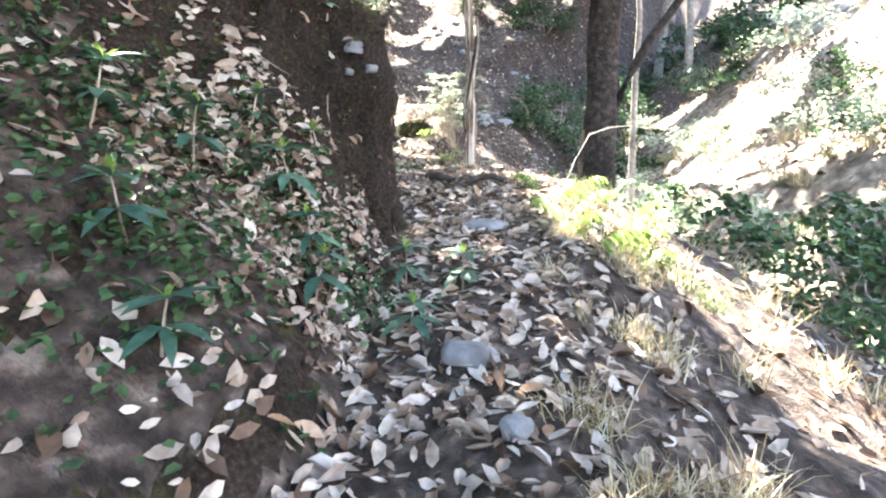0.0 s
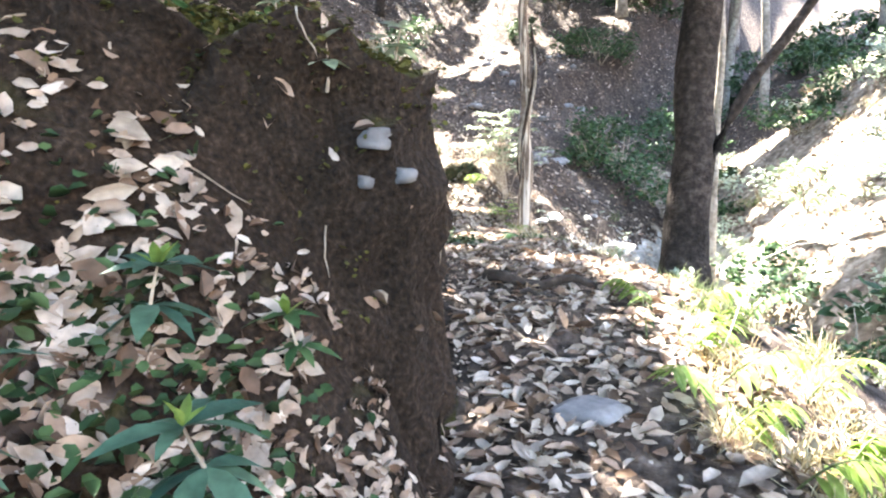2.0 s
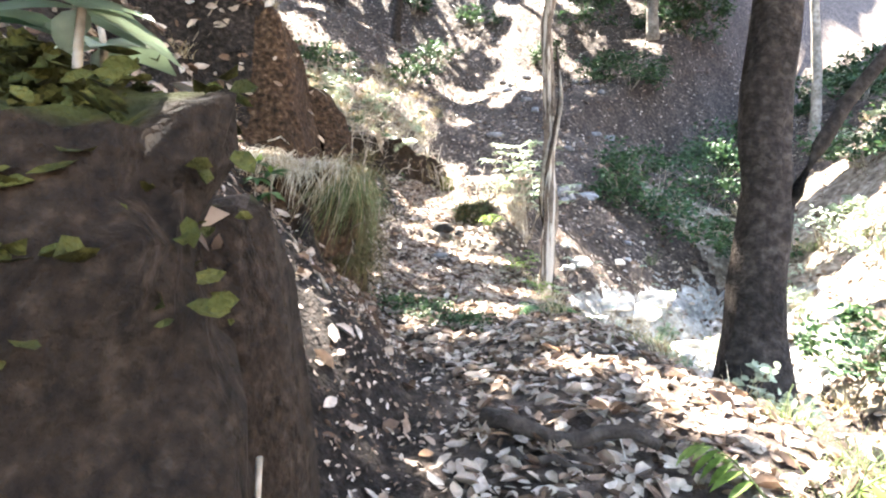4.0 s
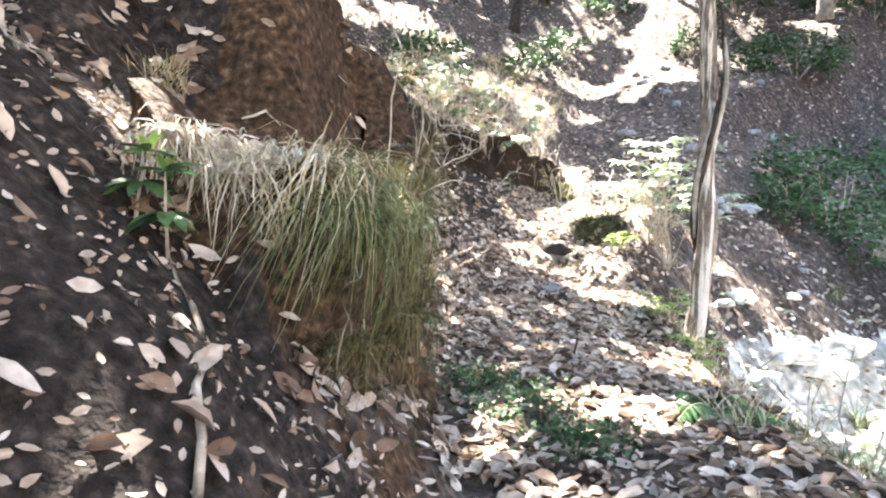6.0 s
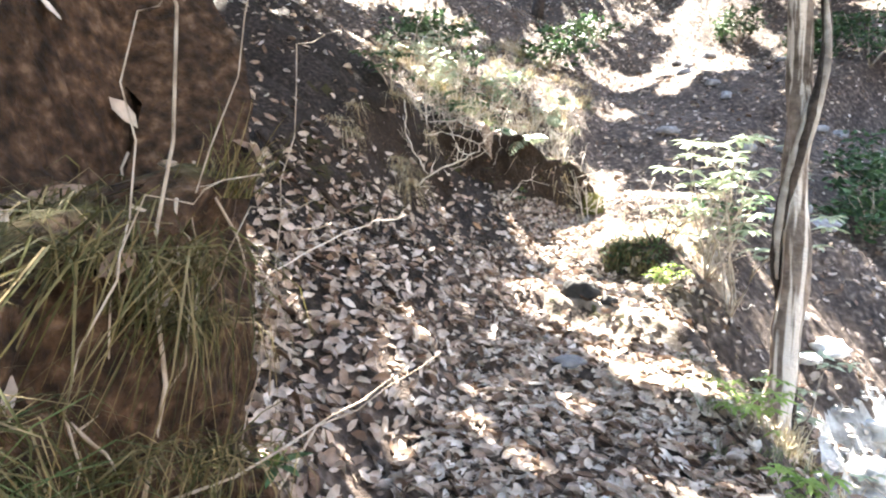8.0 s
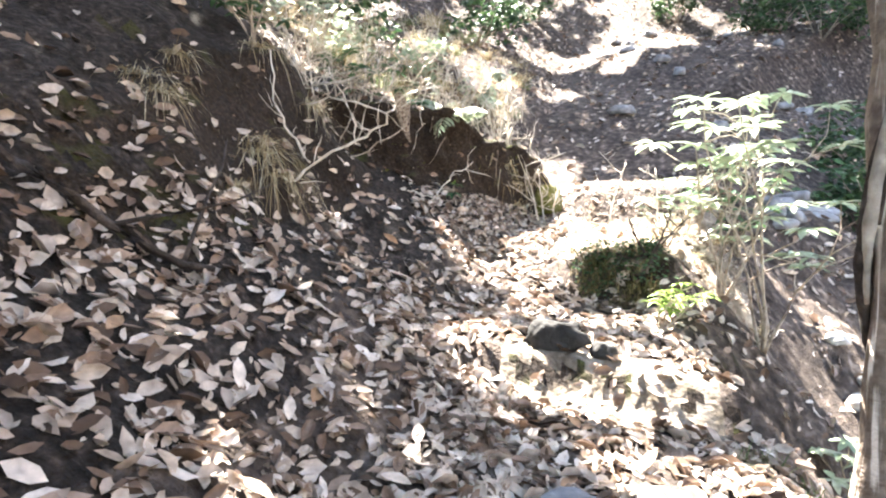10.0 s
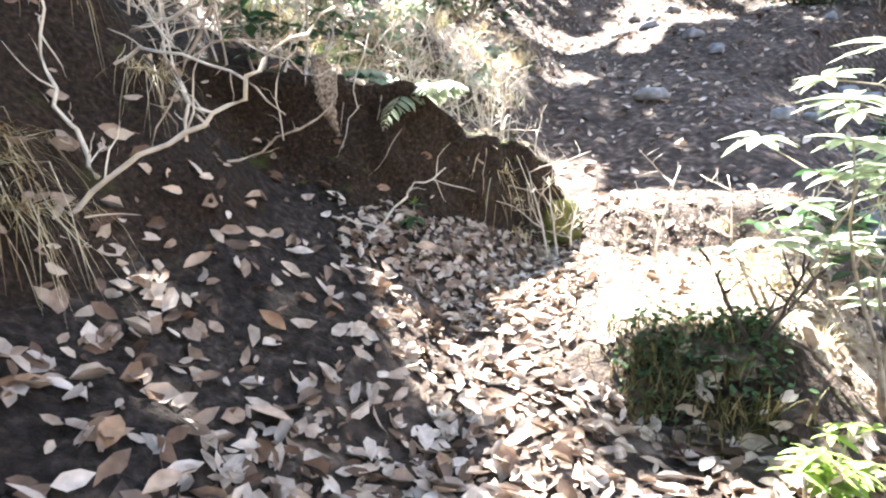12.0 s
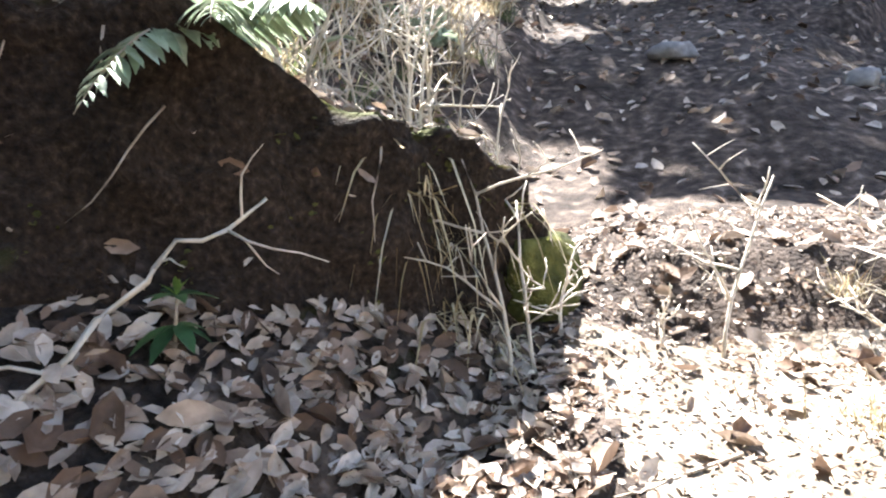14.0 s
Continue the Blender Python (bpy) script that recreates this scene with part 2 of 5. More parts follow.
def height(x, y):
    x, y = np.asarray(x, float), np.asarray(y, float)
    xl, xr = left_foot(y) + 0.06 * np.sin(4.1 * y), right_edge(y) + 0.06 * np.sin(5.3 * y + 1)
    slope_z = hill_z(y)
    # the steps of the way die out into the slopes on both sides
    zp = slope_z + (path_z(y + 0.07 * np.sin(3.1 * x + 1) + 0.03 * np.sin(8 * x)) - slope_z) * np.exp(-(np.maximum(0, xl - x) + np.maximum(0, x - xr)) / 0.3) * (1 - fade(13.8, 14.2, y) * fade(-0.85, -1.3, x))
    # cross fall of the trodden way
    tread = zp + np.interp(y, [9, 10.5, 13, 15], [0, -0.16, -0.16, 0]) * (np.clip(x, xl, xr) - 0.5 * (xl + xr))
    d = np.maximum(0, xl - x)
    s1 = np.interp(y, [-6, 2, 2.8, 3.2, 3.6, 4.4, 5, 6.4, 7.1, 9.5, 11, 14.3, 14.9, 16.6, 17.2, 28], [0.75, 0.95, 1.1, 1.2, 1.5, 1.4, 0.85, 0.95, 1.12, 0.8, 0.7, 0.72, 0.75, 0.75, 0.7, 0.5])
    w1 = np.interp(y, [-6, 3, 9.5, 14.1, 14.9, 16.6, 17.2, 28], [1.5, 1.3, 1.2, 1.0, 0.8, 0.6, 0.8, 2])
    s2 = np.interp(y, [-6, 4, 7, 9.8, 11, 12.8, 13.4, 14.3, 15, 17.2, 28], [0.9, 0.9, 0.8, 1.0, 1.1, 1.3, 1.9, 1.9, 0.75, 0.6, 0.5])
    up = s1 * np.minimum(d, w1) + s2 * np.clip(d - w1, 0, 0.6) + np.minimum(s2, 0.7) * np.maximum(0, d - w1 - 0.6)
    toe = np.interp(y, [2.5, 3, 4.4, 4.8], [0.25, 0.1, 0.1, 0.25])
    up = np.where(d < toe, up * (0.4 + 0.6 * d / toe), up)
    z = tread + np.minimum(up, 14 + 0 * up)
    # cut bank beside the first stretch
    face = y - (3.92 + 0.62 * np.clip(x + 0.36, -3, 0) + 0.06 * np.sin(9 * x) + 0.03 * np.sin(23 * x + 2) + 0.02 * np.sin(41 * x))
    on = fade(-0.04, 0.12, face) * fade(-0.32, -0.44, x + 0.04 * np.sin(11 * y)) * fade(4.6, 4.35, y)
    top = 2.24 + 0.1 * np.clip(-0.5 - x, 0, 1) + 0.5 * np.maximum(0, -1.5 - x) - 0.03 * fade(-0.55, -0.4, x) + 0.05 * np.sin(7 * x + 5 * y)
    # fallen earth and leaves piled against its foot
    z = z + 0.17 * fade(-0.55, -0.05, face) * fade(-0.34, -0.55, x) * fade(4.6, 4.35, y) * (1 - on)
    z = z + on * np.maximum(0, top - z)
    # bank with hanging grass
    bx = np.interp(y, [7.0, 7.6, 9.2], [-1.24, -1.27, -1.52])
    on = fade(7.22, 7.44, y + 0.03 * np.sin(23 * x) + 0.05 * np.sin(8 * x) + 0.1 * np.clip(x + 1.4, -1, 1)) * fade(9.45, 9.1, y) * fade(0, 0.2, bx - x + 0.05 * np.sin(9 * y) + 0.03 * np.sin(21 * y))
    top = 2.3 + 0.4 * np.clip(bx - x, 0, 0.7) + 1.3 * np.clip(bx - x - 0.7, 0, 0.6) + 0.5 * np.maximum(0, bx - x - 1.3) + 0.06 * np.sin(6 * x + 4 * y) + (0.15 + 1.05 * fade(0.22, 0.55, bx - x)) * fade(7.9, 8.4, y)
    z = z + on * np.maximum(0, top - z)
    # bank at the end of the leafy hollow
    ex = end_bank_x(y)
    on = fade(0, 0.14, ex - x + 0.03 * np.sin(17 * y)) * fade(17.0, 16.75, y) * fade(14.1, 14.6, y)
    top = np.interp(y, [14.4, 15.4, 15.8, 16.2, 16.6, 16.9], [3.62, 3.34, 3.2, 3.02, 2.78, 2.6]) + 0.45 * np.maximum(0, ex - x) + 0.04 * np.sin(9 * y)
    z = z + on * np.maximum(0, top - z)
    # the slope down to the stream bed, and the far side
    e = np.maximum(0, x - xr)
    sr = np.interp(y, [-6, 3, 6.5, 8, 10, 11.5, 13, 14.5, 16, 20], [0.5, 0.5, 0.55, 0.6, 0.55, 1.1, 1.25, 1.1, 0.9, 0.5])
    z = z - sr * (e - 0.12 * (1 - np.exp(-e / 0.12)))
    bed = np.interp(y, [-6, 5, 12, 19, 30], [-2.2, -1.0, -0.4, -0.7, -0.3])
    gx = np.interp(y, [-6, 5, 12, 19], [5.0, 4.3, 3.5, 3.0])
    right = bed + 0.95 * np.clip(x - gx - 0.7, 0, 6) + 0.6 * np.maximum(0, x - gx - 6.7)
    z = np.where(x > xr, np.maximum(z, right), z)
    # head of the little valley
    start = 17.0 + 0.9 * np.maximum(0, x)
    head = np.minimum(2.45 + 0.42 * (y - 16.6) + 0.4 * np.maximum(0, y - 28) + 0.1 * np.maximum(0, x), bed + 1.45 * (y - start) + 0.2 * np.sin(2.1 * x + 1.3 * y))
    z = z + fade(16.6, 17.6, y) * fade(0, 0.9, x - xr) * (np.maximum(z, head) - z)
    far = fade(16, 24, y) + fade(3, 7, np.abs(x))
    amp = np.where((x > xl) & (x < xr), 0.5, 1.0)
    amp = amp + 2.2 * fade(0.6, 1.2, x) * fade(11.5, 13, y) * fade(20, 18, y)
    return z + bumps(x, y) * amp + far * 0.25 * np.sin(0.9 * x + 0.7 * np.sin(0.6 * y)) * np.sin(0.8 * y + 1.0)


def gz(x, y):
    return float(height(x, y))


def ground_frames(x, y):
    """Normals of the ground under many points."""
    h = 0.04
    dx = (height(x + h, y) - height(x - h, y)) / (2 * h)
    dy = (height(x, y + h) - height(x, y - h)) / (2 * h)
    nrm = np.stack([-dx, -dy, np.ones_like(dx)], -1)
    return nrm / np.linalg.norm(nrm, axis=-1, keepdims=True)


gxs = np.concatenate([-np.geomspace(90, 5, 22)[:-1], np.arange(-5, -3.6, 0.12), np.arange(-3.6, 1.6, 0.04), np.arange(1.6, 6, 0.13), np.geomspace(6, 110, 24)])
gys = np.concatenate([-np.geomspace(60, 2, 14)[:-1], np.arange(-2, 1, 0.12), np.arange(1, 17.4, 0.04), np.arange(17.4, 34, 0.16), np.geomspace(34, 140, 18)])
GX, GY = np.meshgrid(gxs, gys)
GZ = height(GX, GY)
rough = np.random.default_rng(3).normal(0, 0.006, GZ.shape)
GZ = GZ + rough
# crumbling relief on the steep cut faces
loose = np.clip((0.75 - ground_frames(GX, GY)[..., 2]) / 0.4, 0, 1) * fade(18, 17, GY) * fade(1.5, 0.5, GX)
GX = GX + loose * (0.015 * np.sin(13 * GZ + 5 * GY + 2 * np.sin(7 * GX)) + 0.01 * np.sin(31 * GZ + 11 * GY + 9 * GX) + 0.012 * np.sin(67 * GZ + 40 * GY))
GY = GY + loose * (0.018 * np.sin(11 * GZ + 6 * GX + 2 * np.sin(9 * GX)) + 0.012 * np.sin(29 * GZ + 17 * GX) + 0.014 * np.sin(71 * GZ + 43 * GX))
nx, ny = len(gxs), len(gys)
idx = np.arange(nx * ny).reshape(ny, nx)
quads = np.stack([idx[:-1, :-1], idx[:-1, 1:], idx[1:, 1:], idx[1:, :-1]], -1).reshape(-1, 4)
ground = new("ground", mesh_of("ground", np.stack([GX, GY, GZ], -1).reshape(-1, 3).tolist(), quads.tolist(), M_SOIL))
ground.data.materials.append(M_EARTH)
ground.data.materials.append(M_RED)
ground.data.materials.append(M_SUNSOIL)
ground.data.materials.append(M_GRAVEL)
ground.data.materials.append(M_DIMSOIL)
cx, cy = GX[:-1, :-1].ravel() + 0.02, GY[:-1, :-1].ravel() + 0.02
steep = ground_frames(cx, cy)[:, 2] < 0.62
# steep cut faces: shade-darkened earth, red-brown earth in the middle stretch
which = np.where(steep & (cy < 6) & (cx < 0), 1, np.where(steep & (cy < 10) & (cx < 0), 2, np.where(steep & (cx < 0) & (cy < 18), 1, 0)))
cz = height(cx, cy)
wob = 0.6 * np.sin(1.3 * cy + 0.7) + 0.35 * np.sin(3.1 * cy + 2 * cx) + 0.2 * np.sin(7 * cx + 5 * cy)
# sunlit terrace, two steps and far bank: their brightness is painted as pale soil
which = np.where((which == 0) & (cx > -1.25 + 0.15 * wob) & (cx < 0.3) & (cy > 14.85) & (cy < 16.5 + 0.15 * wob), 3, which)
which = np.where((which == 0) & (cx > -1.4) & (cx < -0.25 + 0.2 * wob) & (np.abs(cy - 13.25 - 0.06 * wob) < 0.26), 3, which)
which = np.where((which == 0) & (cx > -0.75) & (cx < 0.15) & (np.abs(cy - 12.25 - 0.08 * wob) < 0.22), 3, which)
which = np.where((cx + wob > 4.3) & (cy < 20 + wob), 3, which)
which = np.where((cx > 0.9 + 0.3 * wob) & (cy > 12.8 + wob) & (cy < 18.5 + wob) & (cz < 0.55 + 0.25 * wob), 4, which)
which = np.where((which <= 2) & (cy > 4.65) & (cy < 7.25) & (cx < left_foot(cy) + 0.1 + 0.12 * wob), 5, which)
# dim slope above the grassy bank and the hollow: shade put into the soil
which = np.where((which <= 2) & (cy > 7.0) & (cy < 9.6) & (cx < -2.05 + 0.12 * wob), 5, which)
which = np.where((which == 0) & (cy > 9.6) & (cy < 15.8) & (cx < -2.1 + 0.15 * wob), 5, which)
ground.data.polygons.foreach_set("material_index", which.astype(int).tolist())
tagged(ground, "dark brown forest soil of a hillside with a trodden trail", "ground", kind="structure")


# ---- leaves, grass, twigs in bulk ----
def leaf_batch(rng, centre, normal, length, width, curl=0.25, lift=0.01):
    """Curled pointed leaves as arrays of vertices and faces, eight vertices to a leaf."""
    n = len(centre)
    ang = rng.uniform(0, 2 * np.pi, n)
    ref = np.stack([np.cos(ang), np.sin(ang), np.zeros(n)], -1)
    u = ref - normal * (ref * normal).sum(-1, keepdims=True)
    u /= np.linalg.norm(u, axis=-1, keepdims=True) + 1e-9
    v = np.cross(normal, u)
    L = length[:, None] if np.ndim(length) else np.full((n, 1), length)
    W = width[:, None] if np.ndim(width) else np.full((n, 1), width)
    c = rng.normal(curl, curl * 0.7, n)[:, None] * L
    f = rng.normal(0.25, 0.3, n)[:, None] * W
    base = centre + normal * lift
    pts = []
    for s, w, k in ((-0.5, 0, 0), (-0.2, 1, 1), (-0.2, 0, 0), (-0.2, -1, 1), (0.2, 0.9, 1), (0.2, 0, 0), (0.2, -0.9, 1), (0.5, 0, 0)):
        pts.append(base + u * (s * L) + v * (w * 0.5 * W) + normal * (c * (4 * s * s) * 0.5 + f * k))
    verts = np.stack(pts, 1).reshape(-1, 3)
    tri = [(0, 2, 1), (0, 3, 2), (1, 2, 5, 4), (2, 3, 6, 5), (4, 5, 7), (5, 6, 7)]
    faces = [tuple(8 * i + k for k in t) for i in range(n) for t in tri]
    return verts.tolist(), faces


def blade_batch(rng, roots, lean, length, width, droop):
    """Grass blades: thin bent strips of three segments."""
    verts, faces = [], []
    for r, ln, L in zip(roots, lean, length):
        ln = np.asarray(ln, float)
        side = np.cross(ln, (0, 0, 1.0)) + rng.normal(0, 0.25, 3)
        side /= np.linalg.norm(side) + 1e-9
        k0 = len(verts)
        dr = droop * rng.uniform(0.5, 1.4)
        for j, t in enumerate((0, 0.35, 0.7, 1.0)):
            p = r + ln * (L * t) + np.array((0, 0, -dr * L * t * t))
            w = width * (1, 0.9, 0.6, 0.08)[j] * 0.5
            verts += [p - side * w, p + side * w]
        faces += [(k0 + 2 * j, k0 + 2 * j + 1, k0 + 2 * j + 3, k0 + 2 * j + 2) for j in range(3)]
    return verts, faces


def tube(points, radii, sides=6, jitter=0.0, rng=None):
    """A tube along points, with a closed end."""
    verts, faces = [], []
    pts = [Vector(p) for p in points]
    for i, p in enumerate(pts):
        d = (pts[min(i + 1, len(pts) - 1)] - pts[max(i - 1, 0)])
        d = d.normalized() if d.length > 0 else Vector((0, 0, 1))
        a = d.orthogonal().normalized() if abs(d.z) < 0.9 else d.cross(Vector((0, 1, 0))).normalized()
        b = d.cross(a)
        for k in range(sides):
            an = 2 * math.pi * k / sides
            r = radii[i] * (1 + (rng.normal(0, jitter) if jitter else 0))
            verts.append(p + a * (r * math.cos(an)) + b * (r * math.sin(an)))
    for i in range(len(pts) - 1):
        for k in range(sides):
            q = (k + 1) % sides
            faces.append((i * sides + k, i * sides + q, (i + 1) * sides + q, (i + 1) * sides + k))
    faces.append(tuple(range(sides))[::-1])
    faces.append(tuple((len(pts) - 1) * sides + k for k in range(sides)))
    return verts, faces


def joined(pieces):
    verts, faces = [], []
    for v, f in pieces:
        o = len(verts)
        verts += list(v)
        faces += [tuple(i + o for i in q) for q in f]
    return verts, faces


def wander(rng, start, direction, length, steps, wobble, sag=0.0):
    """A crooked line."""
    p, d = Vector(start), Vector(direction).normalized()
    out = [p.copy()]
    for _ in range(steps):
        d = (d + Vector(rng.normal(0, wobble, 3)) + Vector((0, 0, -sag))).normalized()
        p = p + d * (length / steps)
        out.append(p.copy())
    return out


# ---- faces of the cut banks, with crumbling relief ----
def bank_skin(name, corners, mat, label, over=0.03, inset=0.32):
    """A rough sheet of earth in front of a cut bank: along the plan line, up the face and back over the rim."""
    pts = [Vector((x, y, 0)) for x, y in corners]
    line = []
    for a, b in zip(pts, pts[1:]):
        n = max(2, int((b - a).length / 0.035))
        line += [a.lerp(b, j / n) for j in range(n)]
    for _ in range(6):
        line = [line[0]] + [(line[i - 1] + line[i] * 2 + line[i + 1]) / 4 for i in range(1, len(line) - 1)] + [line[-1]]
    rows, cols = 34, len(line)
    verts = []
    for i, p in enumerate(line):
        d = (line[min(i + 1, cols - 1)] - line[max(i - 1, 0)]).normalized()
        out = Vector((d.y, -d.x, 0))
        z0 = gz(p.x + out.x * 0.2, p.y + out.y * 0.2) - 0.18
        back = p - out * inset
        z1 = max(gz(back.x, back.y) + 0.015, z0 + 0.25)
        ends = min(1.0, 4.0 * i / cols, 14.0 * (cols - 1 - i) / cols)
        for j in range(rows):
            t = j / (rows - 1)
            if t < 0.72:
                u = t / 0.72
                q = p + out * (over + 0.1 * (1 - u) ** 2 - 0.05 * math.sin(3.1 * u))
                z = z0 + (z1 - z0) * u
            else:
                u = (t - 0.72) / 0.28
                q = p + out * (over - (over + inset) * u)
                z = z1 + 0.03 * math.sin(3.14 * u) - 0.05 * u * u
            s3 = Vector((q.x, q.y, z))
            rough3 = 0.11 * noise.noise(s3 * 3.1) + 0.06 * noise.noise(s3 * 8.3) + 0.03 * noise.noise(s3 * 19) + 0.012 * noise.noise(s3 * 43)
            shift = out * rough3 * ends - out * (0.25 * (1 - ends))
            verts.append((q.x + shift.x, q.y + shift.y, z + 0.5 * rough3 * (1 if t > 0.6 else 0.4)))
    faces = [(i * rows + j, i * rows + j + 1, (i + 1) * rows + j + 1, (i + 1) * rows + j) for i in range(cols - 1) for j in range(rows - 1)]
    ob = tagged(new(name, mesh_of(name, verts, faces, mat)), label, "earth bank", kind="structure")
    # dry leaves, small stones and fine roots caught in the face
    rng = np.random.default_rng(cols)
    me = ob.data
    pick = [v for v in me.vertices if rng.uniform() < 0.045]
    c = np.array([v.co for v in pick])
    nrm = np.array([v.normal if v.normal.z > -0.1 else -v.normal for v in pick]) + np.array((0, 0, 0.5)) + rng.normal(0, 0.3, (len(pick), 3))
    nrm /= np.linalg.norm(nrm, axis=-1, keepdims=True)
    L = rng.uniform(0.03, 0.1, len(pick))
    bits = part("leaf_bits", mesh_of("leaf_bits", *leaf_batch(rng, c, nrm, L, L * 0.4, 0.2, 0.01), M_LITTER), ob)
    tagged(bits, "dry leaves caught in the earth face", kind="stuff")
    for _ in range(48):
        v = me.vertices[int(rng.integers(0, len(me.vertices)))]
        start = v.co + Vector((0, 0, 0.01))
        side = (v.normal if v.normal.z > -0.1 else -v.normal) * 0.03
        down = wander(rng, start + side * 0.4, side * 6 + Vector((rng.normal(0, 0.4), rng.normal(0, 0.4), -0.8)), rng.uniform(0.1, 0.4), 5, 0.18, 0.1)
        part("root", mesh_of("root", *tube(down, [0.004, 0.0035, 0.003, 0.0025, 0.002, 0.001], 5), M_TWIG), ob)
    return ob


cut_bank = bank_skin("earth_bank", [(-2.6, 2.62), (-1.5, 3.28), (-0.9, 3.64), (-0.5, 3.88), (-0.37, 3.98), (-0.39, 4.14), (-0.47, 4.35)], M_EARTH, "dark brown cut earth bank with a mossy top, shade put into its colour", 0.07)
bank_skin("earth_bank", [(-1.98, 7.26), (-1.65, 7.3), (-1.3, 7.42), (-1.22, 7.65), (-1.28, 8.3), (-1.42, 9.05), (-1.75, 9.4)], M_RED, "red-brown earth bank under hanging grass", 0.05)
bank_skin("earth_bank", [(-3.5, 14.35), (-2.9, 15.0), (-2.3, 15.42), (-1.88, 15.78), (-1.55, 16.2), (-1.3, 16.8)], M_EARTH, "crumbling earth bank with roots and moss, shade put into its colour", 0.03, 0.2)


def single_leaf(name, length, width, mat, fold=0.2, bend=0.15):
    """One leaf that grows along +Y from its stalk, twelve faces."""
    verts, faces = [], []
    for i, (t, w) in enumerate(((0, 0.06), (0.2, 0.7), (0.45, 1.0), (0.72, 0.75), (1.0, 0.03))):
        z = -bend * length * t * t
        verts += [(-w * width / 2, t * length, z + fold * w * width), (0, t * length, z), (w * width / 2, t * length, z + fold * w * width)]
        if i:
            a, b = 3 * i - 3, 3 * i
            faces += [(a, a + 1, b + 1, b), (a + 1, a + 2, b + 2, b + 1)]
    return mesh_of(name, verts, faces, mat)


def stone_mesh(name, rng, sx, sy, sz, mat, rough=0.18, cuts=3):
    """A worn, uneven stone: a subdivided ball pushed about by noise and flattened."""
    bm = bmesh.new()
    bmesh.ops.create_icosphere(bm, subdivisions=cuts, radius=1)
    off = Vector(rng.uniform(-20, 20, 3))
    for v in bm.verts:
        n1 = noise.noise(v.co * 1.1 + off) + 0.45 * noise.noise(v.co * 2.7 + off)
        v.co *= 1 + rough * 2 * n1
        v.co.x, v.co.y, v.co.z = v.co.x * sx, v.co.y * sy, max(-0.5, min(v.co.z, 0.72 + 0.1 * n1)) * sz
    me = bpy.data.meshes.new(name)
    bm.to_mesh(me)
    bm.free()
    me.materials.append(mat)
    me.polygons.foreach_set("use_smooth", [True] * len(me.polygons))
    return me


# ---- trees ----
def tree(name, x, y, height_m, radius, mat, label, rng, lean=(0, 0), flare=1.6, limbs=5, limb_from=0.45, wobble=0.03, limb_len=2.5, sides=14, crown=None, crown_label=""):
    z = gz(x, y) - 0.12
    t = thing(name, x, y, z, label, "tree")
    steps = 26
    pts, rad = [], []
    ox = oy = 0.0
    for i in range(steps + 1):
        s = i / steps
        ox += rng.normal(0, wobble) * radius * 4
        oy += rng.normal(0, wobble) * radius * 4
        pts.append(Vector((lean[0] * s * height_m + ox, lean[1] * s * height_m + oy, s * height_m)))
        rad.append(radius * (1 - 0.55 * s) * (1 + (flare - 1) * math.exp(-s * height_m / (radius * 2.2))))
    part("trunk", mesh_of("trunk", *tube(pts, rad, sides, 0.06, rng), mat), t)
    for k in range(limbs):
        s = limb_from + (0.95 - limb_from) * k / max(1, limbs - 1)
        p = pts[int(s * steps)]
        an = rng.uniform(0, 2 * math.pi)
        line = wander(rng, p, (math.cos(an), math.sin(an), 0.7), limb_len * (1.2 - 0.5 * s), 7, 0.16)
        r0 = rad[int(s * steps)] * 0.5
        part("limb", mesh_of("limb", *tube(line, [r0 * (1 - 0.8 * j / 7) for j in range(8)], 7), mat), t)
    if crown is not None:
        v, f = crown
        o = np.array((x, y, z))
        part("crown", mesh_of("crown", (np.asarray(v) - o).tolist(), f, M_CROWN), t, label=crown_label)
    return t


